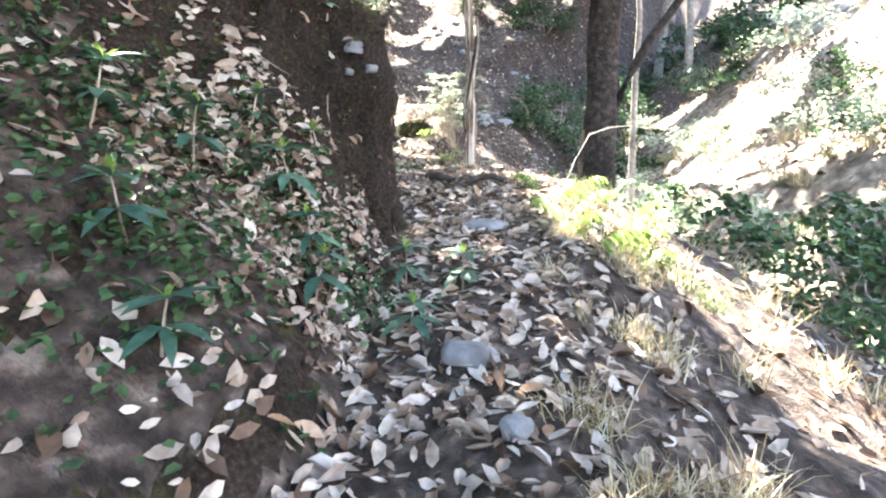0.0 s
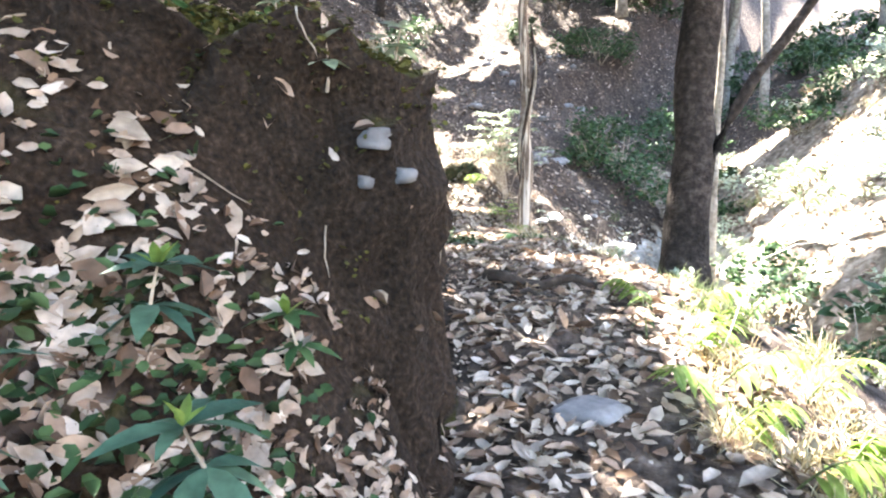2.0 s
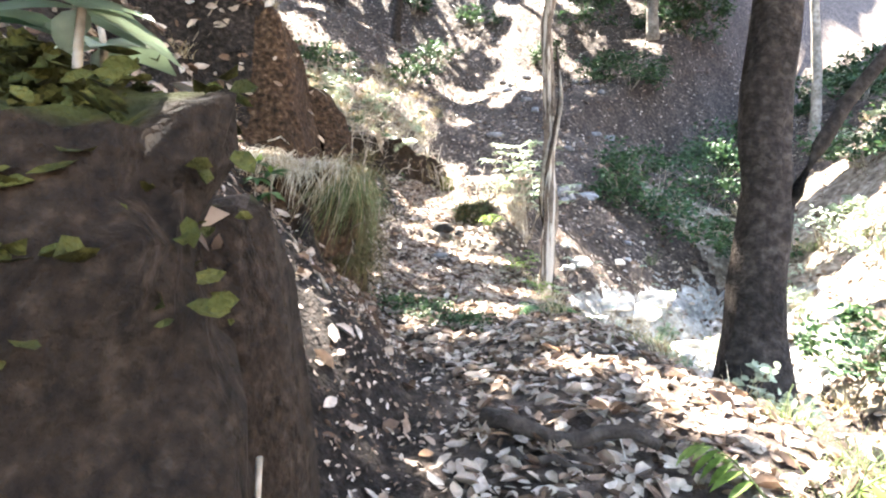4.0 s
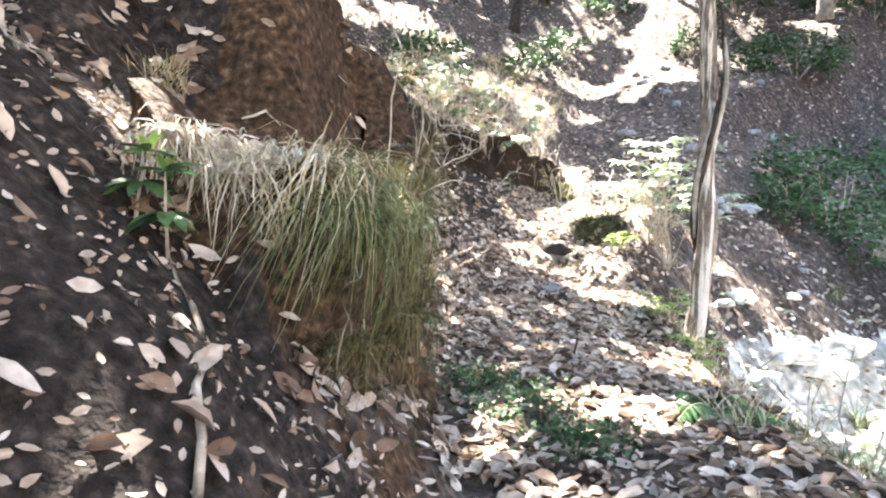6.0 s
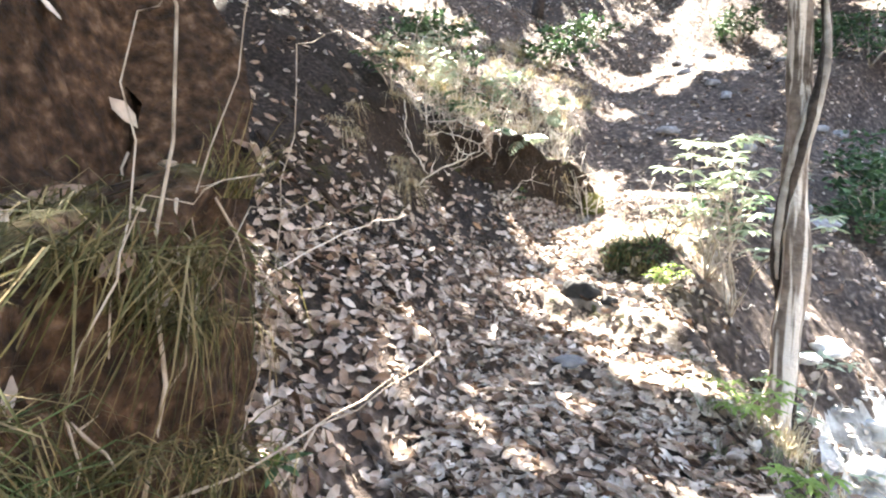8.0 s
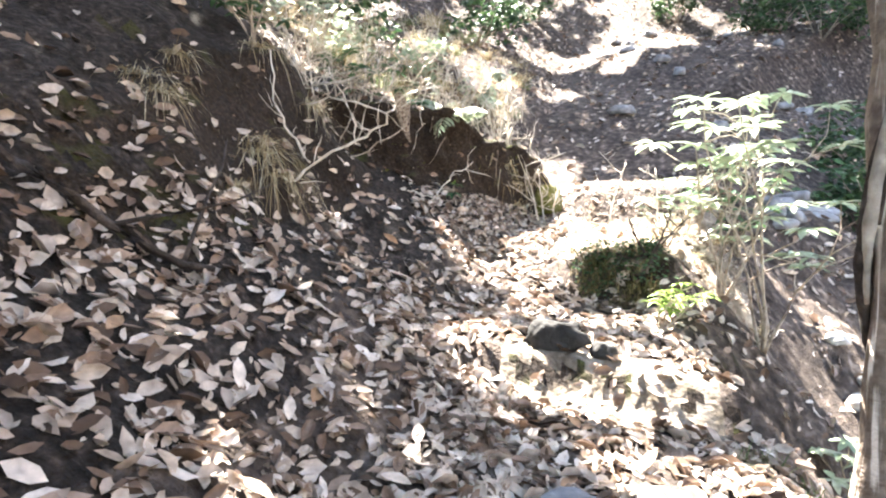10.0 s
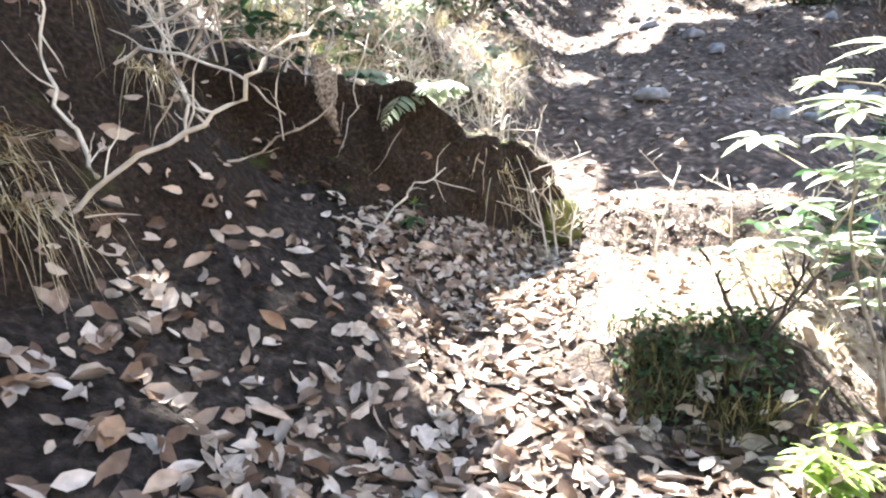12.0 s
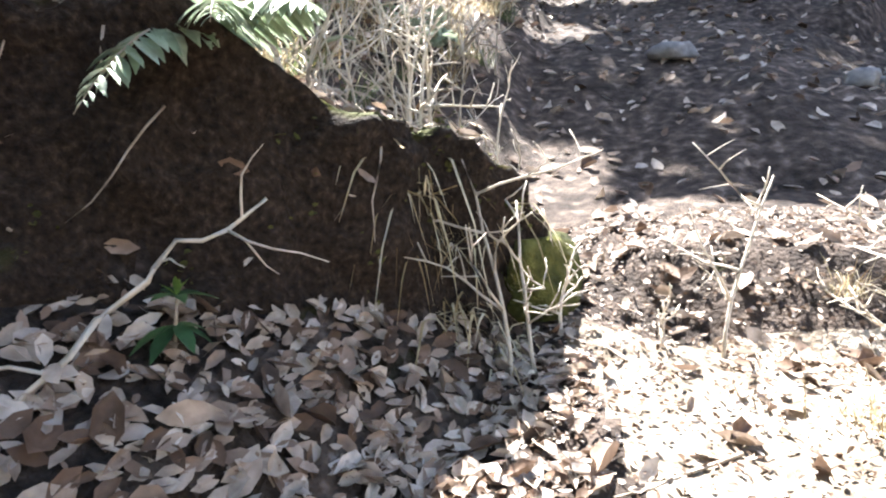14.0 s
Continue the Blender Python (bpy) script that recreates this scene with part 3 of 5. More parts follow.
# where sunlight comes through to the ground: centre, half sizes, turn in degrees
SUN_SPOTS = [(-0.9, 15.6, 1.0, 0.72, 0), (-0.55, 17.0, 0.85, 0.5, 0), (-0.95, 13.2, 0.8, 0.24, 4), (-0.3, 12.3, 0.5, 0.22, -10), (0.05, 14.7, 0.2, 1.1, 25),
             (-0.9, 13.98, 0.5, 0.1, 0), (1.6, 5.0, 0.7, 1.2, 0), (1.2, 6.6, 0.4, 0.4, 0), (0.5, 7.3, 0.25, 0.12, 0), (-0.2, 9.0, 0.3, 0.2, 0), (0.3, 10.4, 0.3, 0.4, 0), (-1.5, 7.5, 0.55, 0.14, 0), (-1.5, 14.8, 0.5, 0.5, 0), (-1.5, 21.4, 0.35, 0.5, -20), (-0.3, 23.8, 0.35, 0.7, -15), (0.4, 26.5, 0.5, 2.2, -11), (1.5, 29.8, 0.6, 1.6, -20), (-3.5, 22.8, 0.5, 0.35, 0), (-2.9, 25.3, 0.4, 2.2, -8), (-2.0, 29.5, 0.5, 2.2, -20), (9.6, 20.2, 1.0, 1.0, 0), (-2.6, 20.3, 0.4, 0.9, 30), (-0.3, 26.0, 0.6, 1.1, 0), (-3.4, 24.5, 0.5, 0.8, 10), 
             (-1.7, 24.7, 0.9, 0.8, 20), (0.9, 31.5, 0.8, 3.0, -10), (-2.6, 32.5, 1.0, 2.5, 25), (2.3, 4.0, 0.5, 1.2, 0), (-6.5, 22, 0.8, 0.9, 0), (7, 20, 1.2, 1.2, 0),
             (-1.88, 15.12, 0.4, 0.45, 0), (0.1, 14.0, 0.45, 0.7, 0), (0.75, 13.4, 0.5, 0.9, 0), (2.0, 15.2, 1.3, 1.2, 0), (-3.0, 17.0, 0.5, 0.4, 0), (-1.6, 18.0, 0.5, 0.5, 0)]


def in_sun(x, y):
    lit = x > np.interp(y + 0.7 * np.sin(1.6 * x) + 0.3 * np.sin(4.1 * x), [-6, 7.6, 9.0, 12, 16, 17.5], [30, 30, 2.9, 2.2, 1.8, 30])
    lit = lit & (np.sin(1.5 * x + 0.9 * np.sin(1.2 * y)) * np.sin(1.1 * y + 0.8 * np.sin(1.9 * x)) > -0.18)
    lit = lit | ((y > 15.9) & (x < -2.2 + 3 * np.maximum(0, y - 25)) & (np.sin(2.1 * x + 1.1 * np.sin(1.3 * y)) * np.sin(1.5 * y + 0.9 * np.sin(2.3 * x)) > np.where(y < 24, 0.1, 0.3)))
    for sx, sy, a, b, turn in SUN_SPOTS:
        c, s = math.cos(radians(turn)), math.sin(radians(turn))
        u, v = (x - sx) * c + (y - sy) * s, -(x - sx) * s + (y - sy) * c
        lit = lit | ((u / (a + 0.17)) ** 2 + (v / (b + 0.17)) ** 2 < 1)
    return lit


def crown_over(rng, x0, x1, y0, y1, count, lo, hi, size):
    """Foliage of a high crown: clumps of leaves that shade the ground between x0..x1 and y0..y1, open where sun comes through."""
    x, y = rng.uniform(x0, x1, count), rng.uniform(y0, y1, count)
    base = np.stack([x, y, hill_z(y)], -1)
    way = np.array(SUN_TO)[None, :]
    # where each leaf's shadow falls
    fall = np.full(count, -5.0)
    found = np.zeros(count, bool)
    for step in np.arange(7.0, -4.0, -0.2):
        p = base + way * step
        hit = ~found & (p[:, 2] < height(p[:, 0], p[:, 1]))
        fall[hit] = step
        found |= hit
    p = base + way * fall[:, None]
    keep = ~in_sun(p[:, 0], p[:, 1])
    base = base[keep]
    s = rng.uniform(lo, hi, len(base)) / SUN_TO.z
    c = base + s[:, None] * way
    x = c[:, 0]
    nrm = np.array(SUN_TO)[None, :] + rng.normal(0, 0.35, (len(x), 3))
    nrm /= np.linalg.norm(nrm, axis=-1, keepdims=True)
    L = rng.uniform(0.7, 1.3, len(x)) * size
    return leaf_batch(rng, c, nrm, L, L * 0.6, 0.1, 0)


R = np.random.default_rng(11)
big = tree("tree", 2.45, 10.0, 13, 0.28, M_BARK, "tall tree with dark rough bark and flared roots", R, (0.015, 0), 2.0, 6, 0.4, 0.02, 3.5, 18,
           crown_over(R, -8, 9, -13, 11, 27000, 8, 11, 0.34), "dense green crown")
sap = tree("tree", 0.55, 13.5, 9, 0.12, M_PEEL, "slender tree with pale peeling bark", R, (0.02, 0.0), 1.25, 4, 0.6, 0.05, 2.0, 12,
           crown_over(R, -8, 15, 11, 24, 26000, 8, 11, 0.32), "dense green crown")
for k in range(7):
    turn0, z0, span = k * 0.9, 0.2 + 0.42 * k, 1.5
    strand = []
    for j in range(15):
        u = j / 14
        zz = z0 + span * u
        rr = 0.105 * (1 - 0.03 * zz) + 0.03 * math.sin(math.pi * u)
        strand.append(Vector((0.02 * zz + rr * math.cos(turn0 + 2.2 * u), rr * math.sin(turn0 + 2.2 * u), zz)))
    part("bark_strand", mesh_of("bark_strand", *tube(strand, [0.012 + 0.026 * math.sin(math.pi * j / 14) for j in range(15)], 6, 0.15, R), M_GREYBARK if k % 2 else M_BARK), sap)
fork = wander(R, (0.1, -0.05, 2.0), (0.42, -0.1, 1.0), 6.0, 12, 0.06)
part("limb", mesh_of("limb", *tube(fork, [0.085 - 0.005 * j for j in range(13)], 9), M_BARK), big)
tree("tree", 4.4, 14.4, 9, 0.09, M_GREYBARK, "thin grey-barked tree on the stream bank", R, (-0.01, 0), 1.3, 3, 0.6)
for bx_, by_, br_, lean_ in ((5.5, 29, 0.22, 0.0), (8.5, 22, 0.15, -0.04), (-4.5, 27, 0.18, 0.08), (9.5, 28, 0.2, 0.03), (3.4, 36, 0.2, -0.03), (-1.6, 36, 0.16, 0.12), (-6, 36, 0.2, 0.0), (1.0, 41, 0.2, 0.05), (7.5, 36, 0.2, 0.0), (12, 34, 0.25, 0.0), (-8, 30, 0.2, 0.0), (12, 22, 0.2, -0.03), (5, 42, 0.2, 0.02)):
    tree("tree", bx_, by_, 11, br_, M_GREYBARK if bx_ > 3 else M_BARK, "distant forest tree on the slope", R, (lean_, 0), 1.4, 4, 0.5, 0.03, 2.5, 10,
         crown_over(R, bx_ - 4, bx_ + 4, by_ - 5, by_ + 4, 2600, 8, 11, 0.42), "thin green crown")


# ---- leaf litter ----
def litter_at(rng, n, x0, x1, y0, y1, size, keep):
    x, y = rng.uniform(x0, x1, n), rng.uniform(y0, y1, n)
    nrm = ground_frames(x, y)
    ok = keep(x, y, nrm[:, 2], rng.uniform(0, 1, n))
    x, y, nrm = x[ok], y[ok], nrm[ok]
    c = np.stack([x, y, height(x, y)], -1)
    tilt = nrm + rng.normal(0, 0.36, nrm.shape)
    tilt /= np.linalg.norm(tilt, axis=-1, keepdims=True)
    L = size * rng.uniform(0.55, 1.3, len(x))
    return leaf_batch(rng, c, tilt, L, L * rng.uniform(0.34, 0.52, len(x)), 0.16, 0.014)


def near_cover(x, y, up, u):
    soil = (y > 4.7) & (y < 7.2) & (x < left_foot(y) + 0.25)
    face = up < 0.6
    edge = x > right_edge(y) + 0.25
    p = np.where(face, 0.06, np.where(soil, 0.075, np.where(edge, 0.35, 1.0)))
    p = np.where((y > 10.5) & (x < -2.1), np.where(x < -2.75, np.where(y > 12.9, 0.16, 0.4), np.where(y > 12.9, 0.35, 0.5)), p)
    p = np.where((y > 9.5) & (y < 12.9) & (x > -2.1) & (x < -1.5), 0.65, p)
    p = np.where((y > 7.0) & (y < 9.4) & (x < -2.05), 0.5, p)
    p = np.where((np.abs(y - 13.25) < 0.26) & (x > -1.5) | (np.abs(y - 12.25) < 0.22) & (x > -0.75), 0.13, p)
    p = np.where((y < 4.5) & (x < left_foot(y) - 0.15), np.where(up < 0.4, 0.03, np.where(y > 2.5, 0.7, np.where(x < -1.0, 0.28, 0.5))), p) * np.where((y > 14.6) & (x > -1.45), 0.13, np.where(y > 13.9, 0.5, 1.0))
    return u < p * (0.55 + 0.45 * np.sin(2.3 * x + 1.7 * np.sin(1.9 * y)) ** 2)


R = np.random.default_rng(5)
litter = new("leaf_litter", mesh_of("leaf_litter", *joined([
    litter_at(R, 29000, -3.4, 1.4, 0.6, 17.2, 0.1, near_cover),
    litter_at(R, 10000, -3.0, 0.6, 9.5, 14.6, 0.096, near_cover),
    litter_at(R, 9000, -2.2, 1.0, 0.8, 17.2, 0.05, near_cover),
    litter_at(R, 5000, -1.4, 0.4, 14.8, 17.3, 0.028, lambda x, y, up, u: up > 0.6),
    litter_at(R, 2500, -3.3, -1.2, 10.5, 15.4, 0.045, near_cover),
    litter_at(R, 500, -2.35, -1.25, 14.6, 16.3, 0.08, lambda x, y, up, u: up > 0.55),
    litter_at(R, 2400, -1.3, -0.34, 2.3, 4.1, 0.055, lambda x, y, up, u: up > 0.42),
    litter_at(R, 3000, -2.6, -0.2, 4.6, 7.5, 0.035, lambda x, y, up, u: up > 0.5),
    litter_at(np.random.default_rng(77), 1300, -2.4, -1.2, 14.9, 16.2, 0.065, lambda x, y, up, u: up > 0.4)]), M_LITTER))
tagged(litter, "pale and brown dry fallen leaves covering the trail", "leaf litter", kind="stuff")
hill_litter = new("hillside_leaf_litter", mesh_of("hillside_leaf_litter", *joined([
    litter_at(R, 15000, -8, 10, 16.5, 36, 0.12, lambda x, y, up, u: u < np.where((x > -1.5) & (y < 25), 0.55, 0.85)),
    litter_at(R, 5000, -8, -2.5, 5, 22, 0.1, lambda x, y, up, u: (up > 0.45) & (u < np.where((y > 12.9) & (y < 15.8) & (x > -4), 0.2, 0.85))),
    litter_at(R, 6000, 0.8, 9, 1, 18, 0.14, lambda x, y, up, u: u < 0.7)]), M_LITTER))
tagged(hill_litter, "scattered dry fallen leaves on the wooded slopes", "leaf litter", kind="stuff")
leaf_shapes = [single_leaf("leaf", 0.11, 0.048, M_LEAFOBJ, 0.15, 0.1), single_leaf("leaf", 0.125, 0.058, M_LEAFOBJ, 0.22, -0.12), single_leaf("leaf", 0.095, 0.046, M_LEAFOBJ, 0.05, 0.2)]
for k in range(300):
    y = R.uniform(1.5, 5.0) if k < 70 else R.uniform(5.0, 8.0) if k < 130 else R.uniform(11.2, 15.2)
    x = R.uniform(-1.3, 0.5) if y < 5 else R.uniform(-1.9, 0.4) if y < 8 else R.uniform(-2.9, -0.4)
    nrm = ground_frames(np.array([x]), np.array([y]))[0] + R.normal(0, 0.22, 3)
    if nrm[2] < 0.5:
        continue
    m = Matrix.Translation((x, y, gz(x, y) + 0.028)) @ rot_to(nrm) @ pose(0, 0, 0, 0, 0, R.uniform(0, 360))
    part("leaf", leaf_shapes[k % 3], litter, m @ Matrix.Scale(R.uniform(0.8, 1.2), 4))


# ---- stones, logs and sticks ----
def stone(x, y, sx, sy, sz, mat, label, turn=0.0, sink=0.25, name="stone", rough=0.18):
    ob = new(name, stone_mesh(name, R, sx, sy, sz, mat, rough))
    ob.matrix_basis = pose(x, y, gz(x, y) + sz * (0.5 - sink), R.uniform(-6, 6), R.uniform(-6, 6), turn)
    return tagged(ob, label, "stone")


stone(0.105, 2.5, 0.12, 0.1, 0.07, M_STONE, "flat pale grey stone half buried in dry leaves", 20, 0.1)
stone(0.255, 2.02, 0.062, 0.055, 0.05, M_STONE, "small rounded grey stone among dry leaves", 50, 0.1)
stone(0.3, 4.35, 0.16, 0.1, 0.05, M_STONE, "low grey stone lying flat in the trail", 10, 0.1)
# two step stones, darkened by colour in place of real shade
stone(-1.1, 13.42, 0.15, 0.07, 0.14, M_SHADESTONE, "rough stone at the edge of an earth step, shade in its colour", 10, 0.1, "stone", 0.5)
stone(-0.86, 13.4, 0.07, 0.05, 0.07, M_SHADESTONE, "stone set into an earth step, shade in its colour", -20, 0.1, "stone", 0.34)
stone(-1.0, 12.1, 0.11, 0.07, 0.05, M_STONE, "small grey stone on an earth step", 30, 0.1)
stone(-1.36, 16.5, 0.1, 0.2, 0.24, M_MOSS, "mossy boulder at the end of the earth bank", -25, 0.05, "boulder", 0.28)
for px_, py_, a in ((2.4, 15.6, 0.42), (1.5, 14.5, 0.26), (1.9, 15.2, 0.3), (2.9, 16.4, 0.4), (3.1, 14.6, 0.35), (1.3, 15.4, 0.22), (2.1, 13.6, 0.22), (3.6, 15.6, 0.4), (2.6, 14.2, 0.2)):
    stone(px_, py_, a, a * 0.75, a * 0.55, M_PALE, "pale sunlit boulder in the stream bed", R.uniform(0, 90), 0.2, "boulder", 0.34)
for k in range(26):
    px_, py_ = R.uniform(1.0, 4.2), R.uniform(12.5, 17.5)
    a = R.uniform(0.07, 0.17)
    stone(px_, py_, a, a * 0.8, a * 0.6, M_PALE if k % 2 else M_STONE, "loose grey rock in the stream bed", R.uniform(0, 180), 0.2, "stone", 0.32)
for k in range(9):
    px_, py_ = 1.05 + 0.1 * k + R.uniform(-0.1, 0.1), 17.5 + 0.12 * k + R.uniform(-0.2, 0.2)
    stone(px_, py_, R.uniform(0.12, 0.24), R.uniform(0.1, 0.16), R.uniform(0.08, 0.14), M_STONE, "grey slab of a rough stone edging", R.uniform(-20, 20), 0.15)
for k in range(14):
    stone(R.uniform(-0.6, 3.5), R.uniform(19, 27), R.uniform(0.1, 0.25), R.uniform(0.1, 0.2), R.uniform(0.08, 0.15), M_STONE, "grey rock on the shaded slope", R.uniform(0, 180), 0.2)
for fx, fz, a in ((-0.5, 2.0, 0.06), (-0.42, 1.86, 0.045), (-0.57, 1.84, 0.035), (-0.72, 2.06, 0.025), (-0.95, 2.1, 0.02)):
    seat = min(cut_bank.data.vertices, key=lambda v: abs(v.co.x - fx) + abs(v.co.z - fz) + (9 if v.co.y > 4.0 else 0)).co
    ob = new("stone", stone_mesh("stone", R, a, 0.035, a * 0.9, M_STONE, 0.3))
    ob.matrix_basis = pose(seat.x - 0.006, seat.y + 0.008, seat.z, 10, 0, 35)
    tagged(ob, "grey stone embedded in the cut earth bank", "stone")


def stick(points, r, mat, label, name="stick", category="stick", twigs=0, sides=7, ground_it=True):
    """A crooked stick through a few plan points, lying on the ground or held at given heights."""
    line = []
    for a, b in zip(points, points[1:]):
        for j in range(4):
            t = j / 4
            p = [a[i] + (b[i] - a[i]) * t for i in range(3)]
            line.append(Vector(p) + Vector(R.normal(0, max(r * 0.5, 0.012 if not ground_it else 0.006), 3)))
    line.append(Vector(points[-1]))
    if ground_it:
        for p in line:
            p.z = gz(p.x, p.y) + r * 0.7 + p.z
    o = line[0].copy()
    t = thing(name, *o, label, category)
    n = len(line)
    part("stem", mesh_of("stem", *tube([p - o for p in line], [r * (1 - 0.55 * j / n) for j in range(n)], sides, 0.1, R), mat), t)
    for k in range(twigs):
        p = line[R.integers(1, n - 1)] - o
        tw = wander(R, p, R.normal(0, 1, 3) + np.array((0, 0, 0.4)), r * R.uniform(14, 30), 4, 0.25)
        part("twig", mesh_of("twig", *tube(tw, [r * 0.4, r * 0.35, r * 0.3, r * 0.2, r * 0.1], 5), mat), t)
    return t


stick([(-0.16, 6.24, 0.03), (0.15, 6.18, 0.04), (0.6, 6.1, 0.03)], 0.05, M_ROOT, "dark rotten log lying across the trail", "log", "log")
stick([(-0.05, 6.0, 0), (0.3, 5.95, 0)], 0.025, M_ROOT, "dark broken branch lying across the trail")
stick([(-1.52, 9.66, 0), (-0.95, 9.8, 0), (-0.37, 9.8, 0)], 0.022, M_ROOT, "dark stick lying across the leafy trail", twigs=1)
stick([(-0.95, 10.4, 0), (-0.7, 10.1, 0), (-0.48, 9.86, 0)], 0.022, M_ROOT, "dark crooked stick lying on the leafy trail", twigs=1)
stick([(-1.82, 10.4, 0), (-1.7, 10.25, 0), (-1.54, 10.15, 0)], 0.024, M_ROOT, "short dark stick lying on dry leaves")
stick([(-1.35, 9.1, 0), (-1.0, 9.0, 0.0), (-0.75, 8.9, 0)], 0.012, M_PALETWIG, "thin pale twig lying on dry leaves")
stick([(-1.75, 14.5, 0.0), (-1.4, 14.45, 0.01), (-1.15, 14.4, 0.0)], 0.018, M_ROOT, "dark stick lying on an earth step")
stick([(-2.45, 14.92, 0.03), (-2.35, 15.02, 0.02), (-2.2, 15.12, 0.02)], 0.007, M_PALETWIG, "pale twig lying at the foot of the bank")
stick([(-2.32, 14.95, 2.56), (-2.2, 15.15, 2.78), (-2.1, 15.3, 2.92), (-1.98, 15.48, 3.02)], 0.009, M_PALETWIG, "pale bare branch leaning against the earth bank", "branch", "branch", 4, ground_it=False)
stick([(0.85, 4.4, 0.25), (1.06, 4.54, 0.62), (1.4, 4.68, 0.82), (1.77, 4.81, 0.95)], 0.0035, M_PALETWIG, "thin pale bent stick above the grass")
stick([(-1.0, 6.6, 0), (-1.3, 7.0, 0), (-1.5, 7.1, 0)], 0.012, M_TWIG, "thin brown stick on the soil slope")
stick([(-1.7, 5.8, 0), (-1.45, 6.1, 0), (-1.35, 6.5, 0)], 0.012, M_TWIG, "thin brown stick on the soil slope", twigs=2)
for k in range(22):
    px_, py_, an = R.uniform(-2.6, 0.6), R.uniform(2, 16.5), R.uniform(0, 6.28)
    L = R.uniform(0.15, 0.5)
    stick([(px_, py_, 0.0), (px_ + L * math.cos(an), py_ + L * math.sin(an), 0.01)], R.uniform(0.004, 0.01), M_TWIG if k % 2 else M_PALETWIG, "thin dry twig lying on the leaf litter", "twig", "twig", sides=5)
stick([(-1.8, 9.25, 1.95), (-1.68, 9.5, 2.3), (-1.55, 9.8, 2.46), (-1.42, 10.05, 2.52)], 0.004, M_PALETWIG, "long pale dry stalk arching over the leafy slope", "dry_stalk", "stalk", 2, 5, ground_it=False)
stick([(-3.3, 11.6, 0.1), (-2.9, 11.9, 0.08), (-2.55, 12.3, 0.05)], 0.03, M_ROOT, "dark dead branch lying on the leafy slope", "branch", "branch", 3)
for pts, r in (([(-3.0, 13.72, 2.7), (-2.75, 13.76, 2.92), (-2.44, 13.78, 3.04), (-2.24, 13.8, 3.16), (-2.16, 13.85, 3.32), (-1.98, 13.95, 3.46)], 0.015),
               ([(-2.79, 13.76, 2.9), (-2.92, 13.8, 3.1), (-3.08, 13.85, 3.36), (-3.12, 13.9, 3.72)], 0.013), ([(-3.4, 13.85, 2.95), (-3.1, 13.9, 2.96), (-3.06, 13.9, 3.12), (-3.12, 13.9, 3.34)], 0.011),
               ([(-2.9, 14.0, 3.36), (-2.6, 13.8, 3.34), (-2.3, 13.8, 3.26), (-2.12, 13.85, 3.1)], 0.009), ([(-2.45, 13.8, 3.03), (-2.52, 13.85, 3.3), (-2.68, 13.9, 3.58)], 0.009),
               ([(-2.9, 14.1, 3.5), (-2.5, 13.9, 3.48), (-2.3, 13.85, 3.5), (-2.1, 13.9, 3.62)], 0.01), ([(-2.3, 13.82, 3.52), (-2.46, 13.8, 3.3), (-2.58, 13.78, 3.0)], 0.007)):
    stick(pts, r * 0.7, M_PALETWIG if r > 0.008 else M_TWIG, "bleached crooked branch reaching out of the dark bank", "branch", "branch", 6, ground_it=False)
# bare branches and roots that hang out of the bank
for pts, r in (([(-3.0, 14.35, 2.95), (-2.7, 14.7, 3.08), (-2.45, 14.95, 3.3), (-2.4, 15.0, 3.6)], 0.02), ([(-3.0, 14.4, 2.95), (-2.95, 14.45, 3.2), (-3.0, 14.5, 3.5), (-2.8, 14.7, 3.75)], 0.015),
               ([(-3.1, 14.2, 3.3), (-2.8, 14.5, 3.55), (-2.4, 14.8, 3.6), (-2.1, 15.1, 3.55)], 0.013), ([(-2.6, 14.75, 3.12), (-2.62, 14.7, 3.4), (-2.5, 14.8, 3.7)], 0.01),
               ([(-3.3, 14.0, 3.1), (-3.2, 14.1, 2.85), (-3.35, 13.9, 2.75)], 0.014), ([(-2.9, 14.2, 3.4), (-2.85, 14.3, 3.1), (-2.95, 14.3, 2.9)], 0.012),
               ([(-2.3, 15.1, 3.7), (-2.35, 15.0, 3.3), (-2.4, 14.9, 3.05)], 0.008), ([(-2.75, 14.6, 3.6), (-2.5, 14.75, 3.45), (-2.3, 14.95, 3.5)], 0.009)):
    stick(pts, r * 0.4, M_PALETWIG if r < 0.019 and pts[0][0] > -2.8 else M_TWIG, "bleached bare branch hanging out of the earth bank", "branch", "branch", 4, ground_it=False)
for pts in ([(-1.25, 7.5, 2.45), (-1.15, 7.5, 2.5), (-1.05, 7.45, 2.42), (-1.0, 7.42, 2.25)], [(-1.3, 8.6, 2.0), (-1.25, 8.6, 2.9), (-1.4, 8.6, 3.4)], [(-1.35, 8.3, 2.2), (-1.3, 8.35, 3.0), (-1.4, 8.4, 3.6)],
            [(-1.15, 7.5, 1.7), (-1.05, 7.35, 2.0), (-0.95, 7.2, 2.1)], [(-1.5, 9.0, 1.6), (-1.4, 9.4, 1.85), (-1.2, 9.9, 2.0)], [(-1.4, 8.3, 1.9), (-1.2, 8.9, 2.0), (-1.1, 9.4, 2.1)]):
    stick(pts, 0.0045, M_TWIG, "dry bent stalk growing out of the grassy bank", "dry_stalk", "stalk", 2, 5, ground_it=False)


